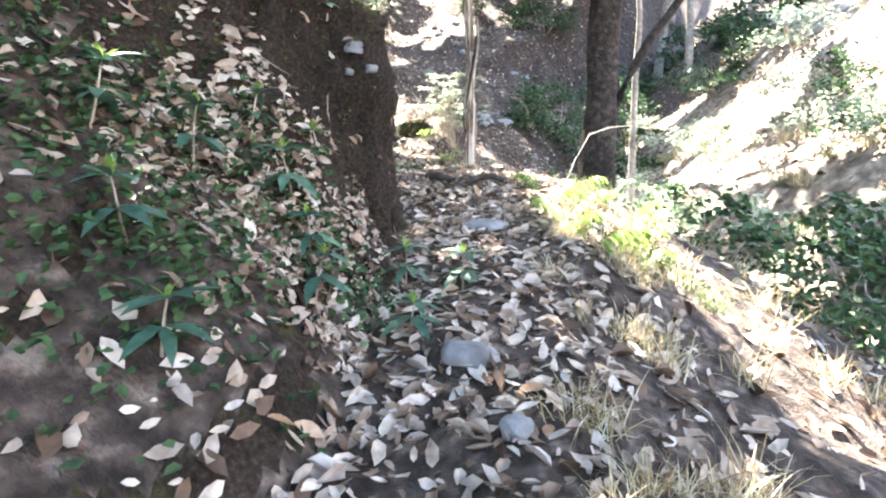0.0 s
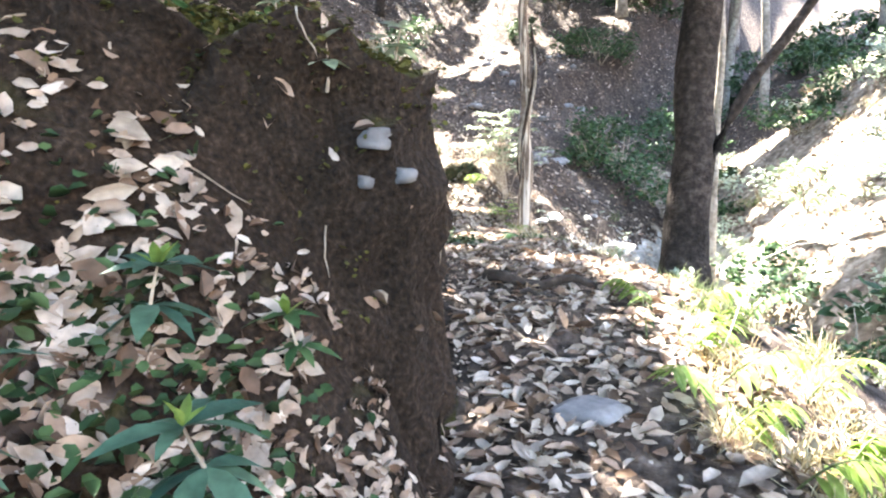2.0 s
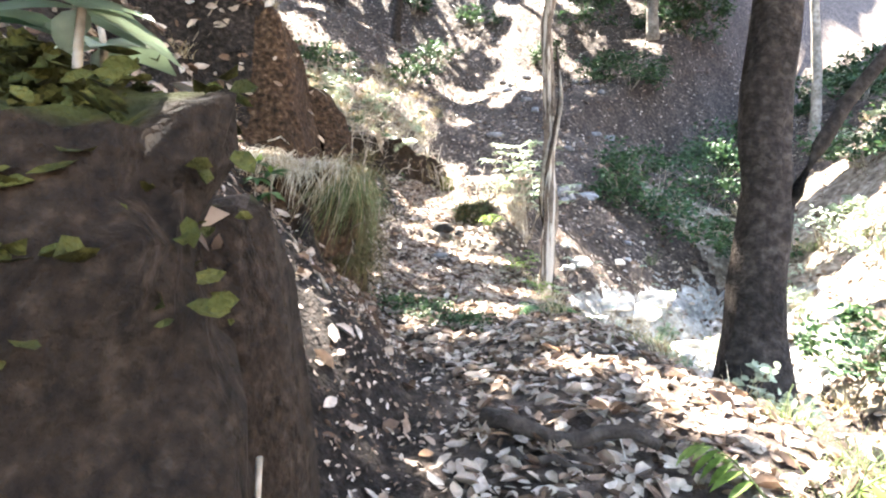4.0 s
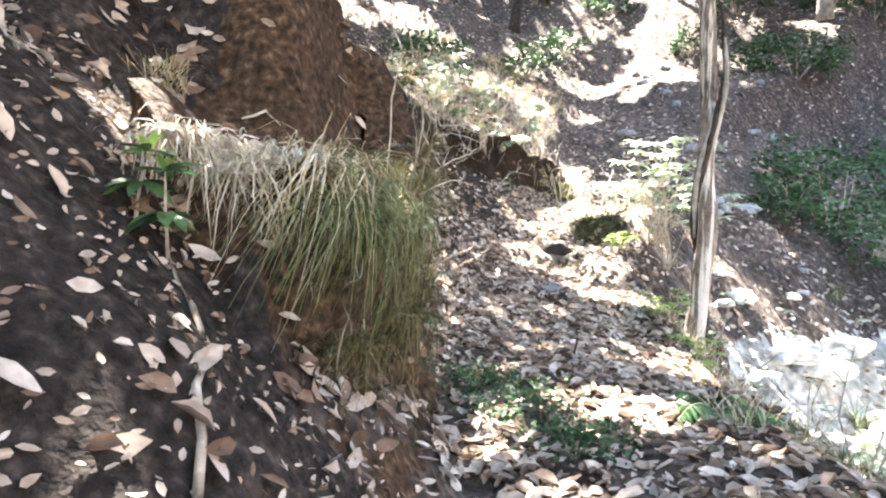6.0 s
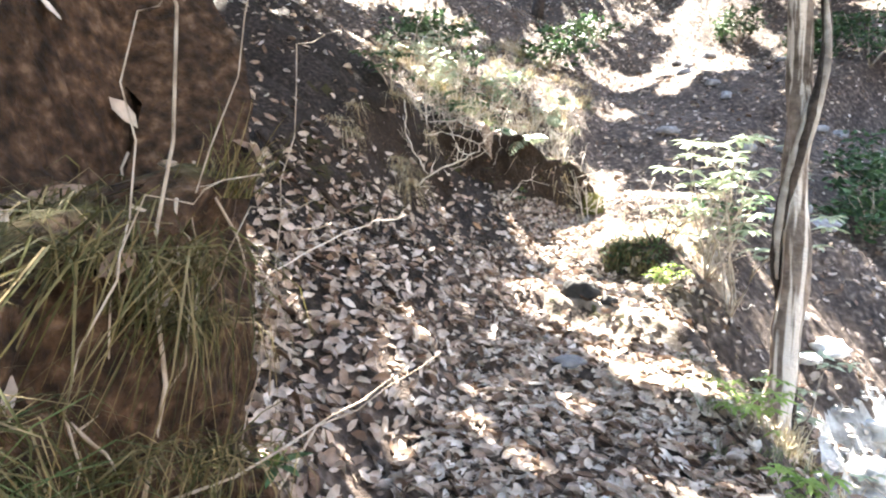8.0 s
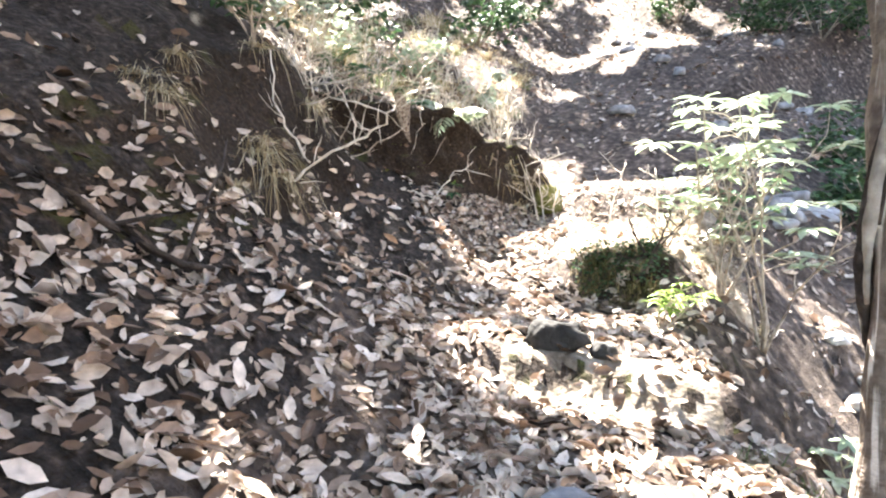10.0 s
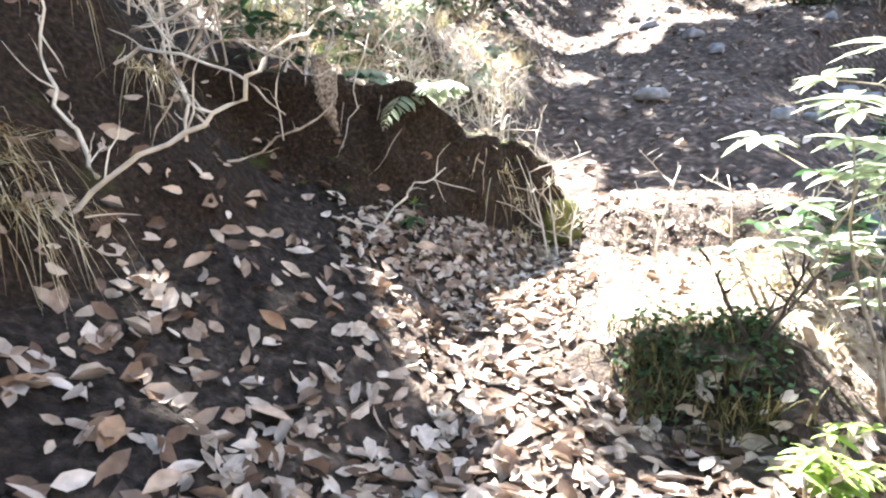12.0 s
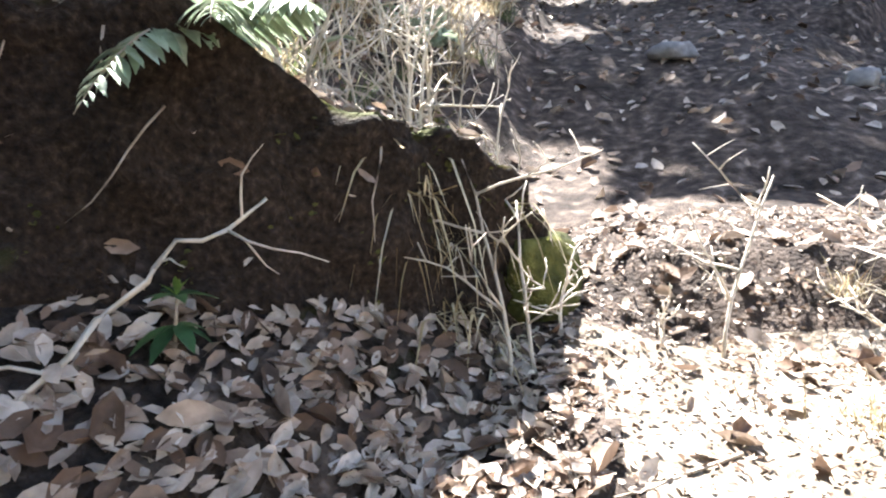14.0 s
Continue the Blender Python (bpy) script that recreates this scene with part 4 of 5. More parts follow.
for x, y, h, lx in ((-1.32, 8.5, 1.1, 0.1), (-1.36, 8.75, 1.3, 0.25), (-1.4, 8.95, 1.0, 0.2), (-1.3, 8.4, 0.8, 0.3), (-1.45, 9.15, 1.2, 0.15), (-1.34, 8.65, 0.7, 0.4)):
    z = gz(x - 0.25, y) - 0.5
    stick([(x, y, z), (x + 0.06, y - 0.02, z + 0.4 * h), (x + lx * 0.5, y + 0.05, z + 0.8 * h), (x + lx, y + 0.12, z + h * 0.85)], 0.0022, M_TWIG, "tall dry stalk bending out of the grassy bank", "dry_stalk", "stalk", 2, 5, ground_it=False)


# ---- grass ----
def tuft_of(rng, n, length, width, droop, spread, up=1.0):
    roots = np.stack([rng.normal(0, spread, n), rng.normal(0, spread, n), np.full(n, -0.02)], -1)
    lean = np.stack([rng.normal(0, 0.45, n), rng.normal(0, 0.45, n), np.full(n, up)], -1)
    lean /= np.linalg.norm(lean, axis=-1, keepdims=True)
    v, f = blade_batch(rng, roots, lean, length * rng.uniform(0.5, 1.2, n), width, droop)
    return np.array(v), f


G_UP = [tuft_of(R, 70, 0.42, 0.007, 0.5, 0.07) for _ in range(5)]
G_HANG = [tuft_of(R, 130, 0.36, 0.0045, 1.4, 0.06, 0.45) for _ in range(5)]
G_THATCH = [tuft_of(R, 60, 0.36, 0.011, 1.3, 0.09, 0.45) for _ in range(4)]
G_LONG = [tuft_of(R, 110, 0.55, 0.0055, 1.25, 0.07, 0.5) for _ in range(4)]
G_SHORT = [tuft_of(R, 60, 0.16, 0.006, 0.4, 0.06) for _ in range(4)]


def tufts(kinds, mat, n, x0, x1, y0, y1, label, scale=(0.7, 1.2), edge=None):
    """A stretch of grass, grown in tufts."""
    pieces = []
    for _ in range(n):
        x, y = R.uniform(x0, x1), R.uniform(y0, y1)
        if edge is not None:
            x += float(edge(y))
        v, f = kinds[R.integers(0, len(kinds))]
        an, k = R.uniform(0, 6.28), R.uniform(*scale)
        c, q = math.cos(an), math.sin(an)
        turned = v @ np.array(((c, q, 0), (-q, c, 0), (0, 0, 1.0))) * k + np.array((x, y, gz(x, y) - 0.01))
        pieces.append((turned.tolist(), f))
    tagged(new("grass", mesh_of("grass", *joined(pieces), mat)), label, "grass", kind="stuff")


tufts(G_UP, M_DRYGRASS, 30, -0.05, 0.6, 1.6, 5.0, "dry straw-coloured grass beside the trail", (0.5, 1.0), edge=right_edge)
tufts(G_UP, M_GRASS, 18, 0.1, 1.1, 3.6, 7.0, "green and yellow grass beside the trail", (0.5, 1.0), edge=right_edge)
tufts(G_UP, M_DRYGRASS, 30, 0.3, 2.4, 2.5, 9.0, "dry straw-coloured grass on the slope below the trail", edge=right_edge)
tufts(G_SHORT, M_GRASS, 26, -0.15, 0.7, 7.5, 13.0, "short green grass on the trail edge", edge=right_edge)
tufts(G_UP, M_GRASS, 9, 0.0, 0.5, 8.0, 12.5, "green grass on the trail edge", (0.4, 0.8), edge=right_edge)
RIM = [(-2.4, 7.24), (-1.65, 7.3), (-1.3, 7.42), (-1.22, 7.65), (-1.28, 8.3), (-1.42, 9.05)]


def rim_grass(kinds, mat, n, lo, hi, a, b, label, scale):
    """Grass rooted on the face and rim of the bank, between the fractions a..b of its height and lo..hi of its length."""
    pieces = []
    for _ in range(n):
        t = R.uniform(lo, hi) * (len(RIM) - 1)
        k = min(int(t), len(RIM) - 2)
        p0, p1 = Vector(RIM[k]), Vector(RIM[k + 1])
        p, d = p0.lerp(p1, t - k), (p1 - p0).normalized()
        out = Vector((d.y, -d.x))
        q = p - out * 0.32
        top, foot = gz(q.x, q.y), gz(p.x + out.x * 0.2, p.y + out.y * 0.2)
        f = R.uniform(a, b)
        off = R.uniform(0.0, 0.1) if f < 1 else R.uniform(-0.25, 0.06)
        v, fc = kinds[R.integers(0, len(kinds))]
        an, sc = R.uniform(0, 6.28), R.uniform(*scale)
        c, w = math.cos(an), math.sin(an)
        at = np.array((p.x + out.x * off, p.y + out.y * off, foot + (top - foot) * min(f, 1.0) + 0.02))
        lean_out = np.zeros((3, 3))
        lean_out[2, 0], lean_out[2, 1] = 0.5 * out.x, 0.5 * out.y
        turned = (v @ np.array(((c, w, 0), (-w, c, 0), (0, 0, 1.0)))) * sc
        pieces.append(((turned + turned @ lean_out + at).tolist(), fc))
    tagged(new("grass", mesh_of("grass", *joined(pieces), mat)), label, "grass", kind="stuff")


rim_grass(G_THATCH, M_BLEACHED, 30, 0.2, 0.46, 0.97, 1.2, "bleached dry grass thatch on the rim of the bank", (0.4, 0.7))
rim_grass(G_LONG, M_DRYGRASS, 5, 0.42, 0.58, 0.9, 1.15, "long straw-coloured grass hanging over the bank", (0.7, 1.1))
rim_grass(G_HANG, M_OLIVE, 16, 0.58, 0.95, 0.75, 1.2, "olive green grass hanging over the bank", (0.7, 1.1))
rim_grass(G_LONG, M_GRASS, 14, 0.46, 0.75, 0.8, 1.1, "green grass hanging over the bank", (0.5, 0.85))
rim_grass(G_HANG, M_OLIVE, 14, 0.56, 1.0, 0.3, 0.8, "olive brown grass on the face of the bank", (0.7, 1.1))
rim_grass(G_UP, M_OLIVE, 6, 0.5, 1.0, 0.9, 1.2, "olive grass on top of the bank", (0.4, 0.8))
tufts(G_UP, M_DRYGRASS, 9, -2.6, -1.5, 7.7, 9.2, "dry brown grass on top of the bank", (0.4, 0.9))
tufts(G_SHORT, M_OLIVE, 26, -0.98, -0.5, 14.5, 14.95, "dark green grass clump on the terrace edge", (0.8, 1.5))
tufts(G_UP, M_DRYGRASS, 12, -0.6, 0.4, 14.9, 16.6, "thin dry grass on the sunlit terrace", (0.3, 0.6))
tufts(G_HANG, M_DRYGRASS, 9, -2.4, -1.6, 16.2, 17.4, "bleached dry grass on the bank top", (0.5, 0.9))
tufts(G_HANG, M_DRYGRASS, 9, -3.5, -2.85, 12.9, 14.5, "dry grass hanging down the dark bank", (0.7, 1.2))
tufts(G_THATCH, M_DRYGRASS, 12, -1.95, -1.5, 15.95, 16.4, "bleached dead grass hanging over the rim of the bank", (0.6, 1.0))
tufts(G_UP, M_DRYGRASS, 80, -5.5, -2.1, 16.2, 22, "pale dry grass on the upper slope", (0.7, 1.4))
tufts(G_UP, M_GRASS, 34, -5.5, -2.0, 16.4, 22, "green grass on the upper slope", (0.7, 1.2))
tufts(G_UP, M_DRYGRASS, 30, 0.3, 2.0, 9, 14, "dry grass on the stream slope")
tufts(G_UP, M_GRASS, 24, 2.5, 7, 8, 18, "green grass on the stream bank", (0.9, 1.5))
tufts(G_UP, M_DRYGRASS, 40, 4, 10, 8, 22, "dry grass on the far stream bank", (0.9, 1.5))


# ---- plants ----
LEAF_TEAL = single_leaf("leaf", 0.17, 0.055, M_TEAL, 0.12, 0.35)
LEAF_GREEN = single_leaf("leaf", 0.12, 0.045, M_GREEN, 0.12, 0.3)
LEAF_LIME = single_leaf("leaf", 0.15, 0.045, M_LIME, 0.15, 0.3)
LEAF_TIP = single_leaf("leaf", 0.07, 0.025, M_LIME, 0.2, 0.1)
LEAF_SHRUB = single_leaf("leaf", 0.17, 0.06, M_SHRUB, 0.12, 0.25)
LEAF_PALE = single_leaf("leaf", 0.07, 0.035, M_SHRUB, 0.12, 0.2)
LEAF_BROAD = single_leaf("leaf", 0.2, 0.12, M_GREEN, 0.1, 0.3)


def whorl(parent, at, n, leaf, rise, scale, twist=0.0):
    """Leaves in a ring at a shoot's tip."""
    for k in range(n):
        an = 360.0 * k / n + twist + R.uniform(-14, 14)
        m = Matrix.Translation(at) @ pose(0, 0, 0, 0, 0, an) @ pose(0, 0, 0, rise + R.uniform(-14, 14), R.uniform(-15, 15), 0)
        part("leaf", leaf, parent, m @ Matrix.Scale(scale * R.uniform(0.75, 1.15), 4))


def seedling(x, y, h, leaf, label, tip=True, n=7, scale=1.0, name="seedling", z=None):
    t = thing(name, x, y, gz(x, y) if z is None else z, label, "plant")
    line = wander(R, (0, 0, -0.03), (R.normal(0, 0.1), R.normal(0, 0.1), 1), h + 0.03, 5, 0.06)
    part("stem", mesh_of("stem", *tube(line, [0.006, 0.006, 0.005, 0.005, 0.004, 0.003], 6), M_TWIG), t)
    whorl(t, line[3], n, leaf, -5, scale * 1.05, R.uniform(0, 90))
    whorl(t, line[5], n - 1, leaf, 15, scale * 0.9, R.uniform(0, 90))
    if tip:
        whorl(t, line[5], 4, LEAF_TIP, 55, scale, 20)
    return t


for x, y, h in ((-0.74, 3.0, 0.3), (-0.2, 3.3, 0.22), (0.1, 3.2, 0.2), (-0.62, 2.85, 0.2), (-0.95, 3.1, 0.2), (-0.55, 2.6, 0.22), (-0.15, 2.75, 0.16), (-1.05, 2.6, 0.28), (-1.0, 1.95, 0.22), (-1.3, 2.3, 0.26), (-0.8, 1.7, 0.18)):
    seedling(x, y, h, LEAF_TEAL, "blue-green seedling with a bright new tip among dry leaves")
seedling(-0.66, 3.4, 0.2, LEAF_GREEN, "green seedling with yellow tip on the bank")
seedling(-2.14, 15.3, 0.14, LEAF_GREEN, "small green seedling at the foot of the bank", scale=0.8)
seedling(-1.5, 7.1, 0.26, LEAF_GREEN, "leafy green seedling in front of the earth bank", n=9)
seedling(-1.6, 7.08, 0.2, LEAF_GREEN, "leafy green seedling in front of the earth bank", n=8)
seedling(-1.45, 9.0, 0.5, LEAF_GREEN, "green seedling on the grassy bank")
seedling(-1.3, 4.9, 0.3, LEAF_TEAL, "blue-green seedling on the soil slope")
seedling(-1.2, 5.55, 0.16, LEAF_GREEN, "green seedling on the soil slope", False)
for x, y in ((-0.68, 4.1), (-1.15, 3.85), (-1.55, 3.6), (-0.95, 3.95)):
    seedling(x, y, 0.12, LEAF_GREEN, "small green plant on the mossy bank", False, 5, 0.7)


def arching_frond(x, y, an, length, rise, leaf, label, name, stem_mat, pairs=9, scale=1.0, z=None, droop=1.0, category="plant"):
    """One arching stem with paired leaves."""
    t = thing(name, x, y, (gz(x, y) if z is None else z), label, category)
    out = []
    for j in range(11):
        s = j / 10
        r = length * s * math.cos(radians(rise)) * (1 - 0.15 * s)
        out.append(Vector((r * math.cos(an), r * math.sin(an), length * (math.sin(radians(rise)) * s - 0.55 * droop * s * s) - 0.02)))
    part("stem", mesh_of("stem", *tube(out, [0.006 * (1 - 0.7 * j / 10) for j in range(11)], 5), stem_mat), t)
    for k in range(pairs):
        s = 0.22 + 0.75 * k / pairs
        i = min(9, int(s * 10))
        p = out[i].lerp(out[i + 1], s * 10 - i)
        for side in (-1, 1):
            m = Matrix.Translation(p) @ pose(0, 0, 0, 0, 0, math.degrees(an) - 90 + side * R.uniform(48, 66)) @ pose(0, 0, 0, -15 + R.uniform(-12, 12), 0, 0)
            part("leaf", leaf, t, m @ Matrix.Scale(scale * R.uniform(0.85, 1.1) * (1 - 0.45 * s), 4))
    return t


for x, y, an in ((0.9, 4.6, -0.5), (0.85, 4.9, 0.4), (1.0, 5.4, -1.2), (1.35, 4.7, 0.2), (1.1, 5.1, -2.0), (1.3, 5.6, 0.8), (0.95, 5.8, 2.6), (1.5, 5.2, -0.9), (1.25, 4.3, -0.7), (1.2, 5.9, -0.3), (0.78, 4.2, 0.1), (0.95, 3.95, -0.4), (1.15, 4.05, 0.5), (0.85, 4.55, -2.4), (1.4, 4.2, -1.4)):
    arching_frond(x, y, an, R.uniform(0.55, 0.8), 55, LEAF_LIME, "arching yellow-green leafy shoot beside the trail", "leafy_shoot", M_GRASS, 8, 1.2)
for x, y, an in ((1.7, 6.2, 0.4), (1.55, 5.9, -0.8), (0.75, 5.2, 1.5)):
    arching_frond(x, y, an, 0.75, 60, LEAF_GREEN, "arching green leafy shoot beside the trail", "leafy_shoot", M_GRASS, 8, 1.0)


PINNA = single_leaf("pinna", 0.13, 0.038, M_SHRUB, 0.1, 0.25)
PINNA_GREEN = single_leaf("pinna", 0.12, 0.028, M_GREEN, 0.1, 0.25)


def fern(x, y, z, fronds, label, leaf):
    t = thing("fern", x, y, z, label, "fern")
    for an, length, rise in fronds:
        out = []
        for j in range(13):
            s = j / 12
            out.append(Vector((length * s * math.cos(an) * 0.9, length * s * math.sin(an) * 0.9, length * (math.sin(radians(rise)) * s - 0.75 * s * s))))
        fr = part("frond", mesh_of("frond", *tube(out, [0.005 * (1 - 0.8 * j / 12) for j in range(13)], 5), M_TWIG), t)
        for k in range(26):
            s = 0.12 + 0.86 * k / 26
            i = min(11, int(s * 12))
            p = out[i].lerp(out[i + 1], s * 12 - i)
            size = 1.05 * math.sin(math.pi * min(1, 0.25 + 0.75 * s)) + 0.12
            for side in (-1, 1):
                m = Matrix.Translation(p) @ pose(0, 0, 0, 0, 0, math.degrees(an) - 90 + side * 68) @ pose(0, 0, 0, -14 - 20 * s + R.uniform(-12, 12), R.uniform(-14, 14), R.uniform(-8, 8))
                part("pinna", leaf, fr, m @ Matrix.Scale(size, 4))
    return t


fern(-2.2, 15.7, gz(-2.28, 15.82) + 0.06, [(-1.7, 0.55, 16), (-1.1, 0.42, 38), (-2.6, 0.5, 55), (2.2, 0.5, 55), (-0.3, 0.4, 50)], "sunlit pale green fern on top of the bank", PINNA)
fern(-2.28, 15.75, gz(-2.34, 15.85) + 0.1, [(-2.8, 0.55, 58), (-2.35, 0.45, 60), (3.0, 0.45, 55)], "green fern on top of the bank", PINNA_GREEN)
fern(0.25, 9.25, gz(0.25, 9.25), [(-2.2, 0.4, 50), (-0.4, 0.4, 50), (0.9, 0.35, 50), (2.4, 0.35, 50)], "small green fern on the trail edge", PINNA_GREEN)
fern(-2.0, 16.9, gz(-2.0, 16.9), [(-2.0, 0.5, 60), (-1.0, 0.5, 55), (-3.0, 0.5, 50), (0.3, 0.4, 50)], "green fern behind the bank", PINNA_GREEN)


def shrub(x, y, h, spread, stems, leaf, label, scale=1.0, per=7, bare=0.0, mat=M_TWIG, name="shrub"):
    """Forked stems with a whorl of leaves at each tip."""
    t = thing(name, x, y, gz(x, y), label, "shrub")
    for k in range(stems):
        an = 6.283 * k / stems + R.uniform(-0.4, 0.4)
        lean = spread * R.uniform(0.4, 1.0)
        line = wander(R, (0, 0, -0.05), (lean * math.cos(an), lean * math.sin(an), 1), h * R.uniform(0.65, 1.1), 7, 0.17)
        part("stem", mesh_of("stem", *tube(line, [0.012 * (1 - 0.7 * j / 7) for j in range(8)], 6), mat), t)
        tips = [line[-1]]
        for b in (3, 4, 5, 6):
            tw = wander(R, line[b], (R.normal(0, 1), R.normal(0, 1), 0.6), h * R.uniform(0.2, 0.34), 4, 0.2)
            part("twig", mesh_of("twig", *tube(tw, [0.006, 0.005, 0.004, 0.003, 0.002], 5), mat), t)
            tips.append(tw[-1])
        for tip in tips:
            if R.uniform() >= bare:
                whorl(t, tip, per, leaf, 5, scale, R.uniform(0, 60))
    return t


shrub(0.02, 14.85, 1.6, 0.18, 5, LEAF_SHRUB, "sunlit shrub with pale glossy oblong leaves", 1.05, 9, mat=M_TWIG)
shrub(0.25, 14.6, 1.8, 0.22, 5, LEAF_SHRUB, "sunlit shrub with pale glossy oblong leaves", 1.05, 9, mat=M_TWIG)
shrub(1.68, 11.48, 2.1, 0.2, 5, LEAF_PALE, "slender shrub with small silvery leaves", 1.0, 7)
shrub(0.75, 13.9, 0.9, 0.3, 3, LEAF_SHRUB, "small pale-leaved shrub below the trail edge", 0.8, 7)
shrub(-0.5, 14.75, 0.55, 0.5, 4, LEAF_PALE, "crooked bare twiggy shrub on the terrace edge", 0.7, 4, 0.75, M_ROOT)
shrub(-0.35, 15.1, 0.5, 0.5, 4, LEAF_PALE, "small shrub with sparse pale leaves", 0.9, 5, 0.3)
shrub(-0.45, 14.1, 0.35, 0.5, 4, LEAF_LIME, "low yellow-green plant on the trail edge", 0.6, 6)
shrub(0.1, 11.8, 0.4, 0.5, 5, LEAF_LIME, "low yellow-green plant on the trail edge", 0.6, 6)
shrub(0.35, 11.2, 0.4, 0.5, 5, LEAF_LIME, "low yellow-green plant on the trail edge", 0.6, 6)
shrub(0.35, 15.9, 0.7, 0.4, 3, LEAF_BROAD, "young plant with broad bright green leaves", 0.7, 4)
shrub(0.0, 15.6, 0.75, 0.25, 2, LEAF_BROAD, "young plant with broad bright green leaves", 0.6, 4)
shrub(-3.35, 14.1, 0.7, 0.5, 4, LEAF_GREEN, "green leafy shrub over the hollow bank", 0.9, 6)
shrub(-2.4, 16.6, 0.9, 0.5, 4, LEAF_PALE, "dry shrub with small pale leaves", 1.0, 6, 0.3, M_PALETWIG)
shrub(-3.0, 15.8, 0.9, 0.6, 5, LEAF_GREEN, "green leafy shrub on the upper bank", 0.9, 6)
shrub(-3.05, 15.3, 0.6, 0.5, 3, LEAF_BROAD, "plant with broad green leaves on the bank", 0.55, 3)


def dead_plant(x, y, h, label, forks=5):
    t = thing("dead_plant", x, y, gz(x, y), label, "dead plant", "bare dead plants")
    line = wander(R, (0, 0, -0.03), (R.normal(0, 0.12), R.normal(0, 0.12), 1), h, 6, 0.08)
    part("stem", mesh_of("stem", *tube(line, [0.008 * (1 - 0.6 * j / 6) for j in range(7)], 6), M_PALETWIG), t)
    for k in range(forks):
        b = line[2 + k % 4]
        tw = wander(R, b, (R.normal(0, 1), R.normal(0, 1), 1.0), h * R.uniform(0.3, 0.6), 5, 0.22)
        part("twig", mesh_of("twig", *tube(tw, [0.005, 0.0045, 0.004, 0.003, 0.003, 0.002], 5), M_PALETWIG), t)
        for q in (2, 3, 4):
            t2 = wander(R, tw[q], R.normal(0, 1, 3) + np.array((0, 0, 0.5)), h * 0.16, 3, 0.2)
            part("twig", mesh_of("twig", *tube(t2, [0.003, 0.0025, 0.002, 0.0015], 4), M_PALETWIG), t)


for x, y, h in ((-1.44, 15.95, 0.75), (-1.36, 15.98, 0.6), (-0.75, 16.35, 0.7), (-0.95, 16.4, 0.2), (-0.3, 16.2, 0.6), (-0.1, 15.7, 0.55), (-1.3, 16.3, 0.3), (-1.75, 16.3, 0.7), (-1.9, 16.5, 0.8), (-1.6, 16.7, 0.6)):
    dead_plant(x, y, h, "bleached bare dead plant with forked twigs")
for k in range(40):
    dead_plant(R.uniform(-4.8, -1.9), R.uniform(16.1, 20), R.uniform(0.5, 1.0), "bleached bare brush on the upper slope")

for k in range(10):
    dead_plant(R.uniform(-3.5, -2.9), R.uniform(14.5, 15.6), R.uniform(0.5, 0.9), "bleached bare brush above the earth bank")
for k in range(8):
    dead_plant(R.uniform(-2.4, -1.62), R.uniform(15.95, 16.7), R.uniform(0.4, 0.8), "bleached bare brush on the rim of the bank")

# hanging strip of dead bark in the bank's branches
strip_ways = (-1, -0.55, -0.1, 0.35, 0.7, 1)
strip = new("bark_strip", mesh_of("bark_strip", [((0.06 * min(1, 1.35 * (1 - t) + 0.1) * min(1, 0.5 + 2 * t) + 0.007 * math.sin(41 * t + 3 * w)) * w + 0.008 * math.sin(7 * t), 0.012 * w * w + 0.006 * math.sin(23 * t + 9 * w) + 0.05 * t, -0.42 * t)
                                                 for t in [i / 14 for i in range(15)] for w in strip_ways],
                                  [(6 * i + k, 6 * i + k + 1, 6 * i + k + 7, 6 * i + k + 6) for i in range(14) for k in range(5)], M_BARKPLATE))
strip.matrix_basis = pose(-2.52, 14.95, 3.58, 0, -14, 25)
strip.modifiers.new("thick", "SOLIDIFY").thickness = 0.003
tagged(strip, "pale strip of dead bark hanging from a branch", "bark strip")

def bush(x, y, r, h, n, mat, label, leaf=0.13):
    """A low dense bush: stems, and leaves in uneven clumps with gaps."""
    t = thing("bush", x, y, gz(x, y), label, "bush", "bushes on the slopes")
    pieces, centres = [], []
    for k in range(6):
        an = R.uniform(0, 6.28)
        line = wander(R, (0, 0, -0.1), (0.6 * math.cos(an), 0.6 * math.sin(an), 1), h * R.uniform(0.7, 1.0), 5, 0.15)
        pieces.append(tube(line, [0.02, 0.017, 0.014, 0.01, 0.007, 0.004], 5))
    part("stem", mesh_of("stem", *joined(pieces), M_TWIG), t)
    for k in range(max(8, n // 28)):
        an, q = R.uniform(0, 6.28), math.sqrt(R.uniform())
        centres.append((r * q * math.cos(an), r * q * math.sin(an), h * R.uniform(0.15, 1.0) * (1 - 0.5 * q * q)))
    c = np.array(centres)[R.integers(0, len(centres), n)] + R.normal(0, 0.16 * r, (n, 3)) * np.array((1, 1, 0.6))
    nrm = R.normal(0, 0.6, (n, 3)) + np.array((0.2, -0.3, 1.0))
    nrm /= np.linalg.norm(nrm, axis=-1, keepdims=True)
    c[:, 2] = np.maximum(c[:, 2], 0.02)
    part("foliage", mesh_of("foliage", *leaf_batch(R, c, nrm, leaf * R.uniform(0.6, 1.2, n), leaf * 0.42, 0.15, 0), mat), t)


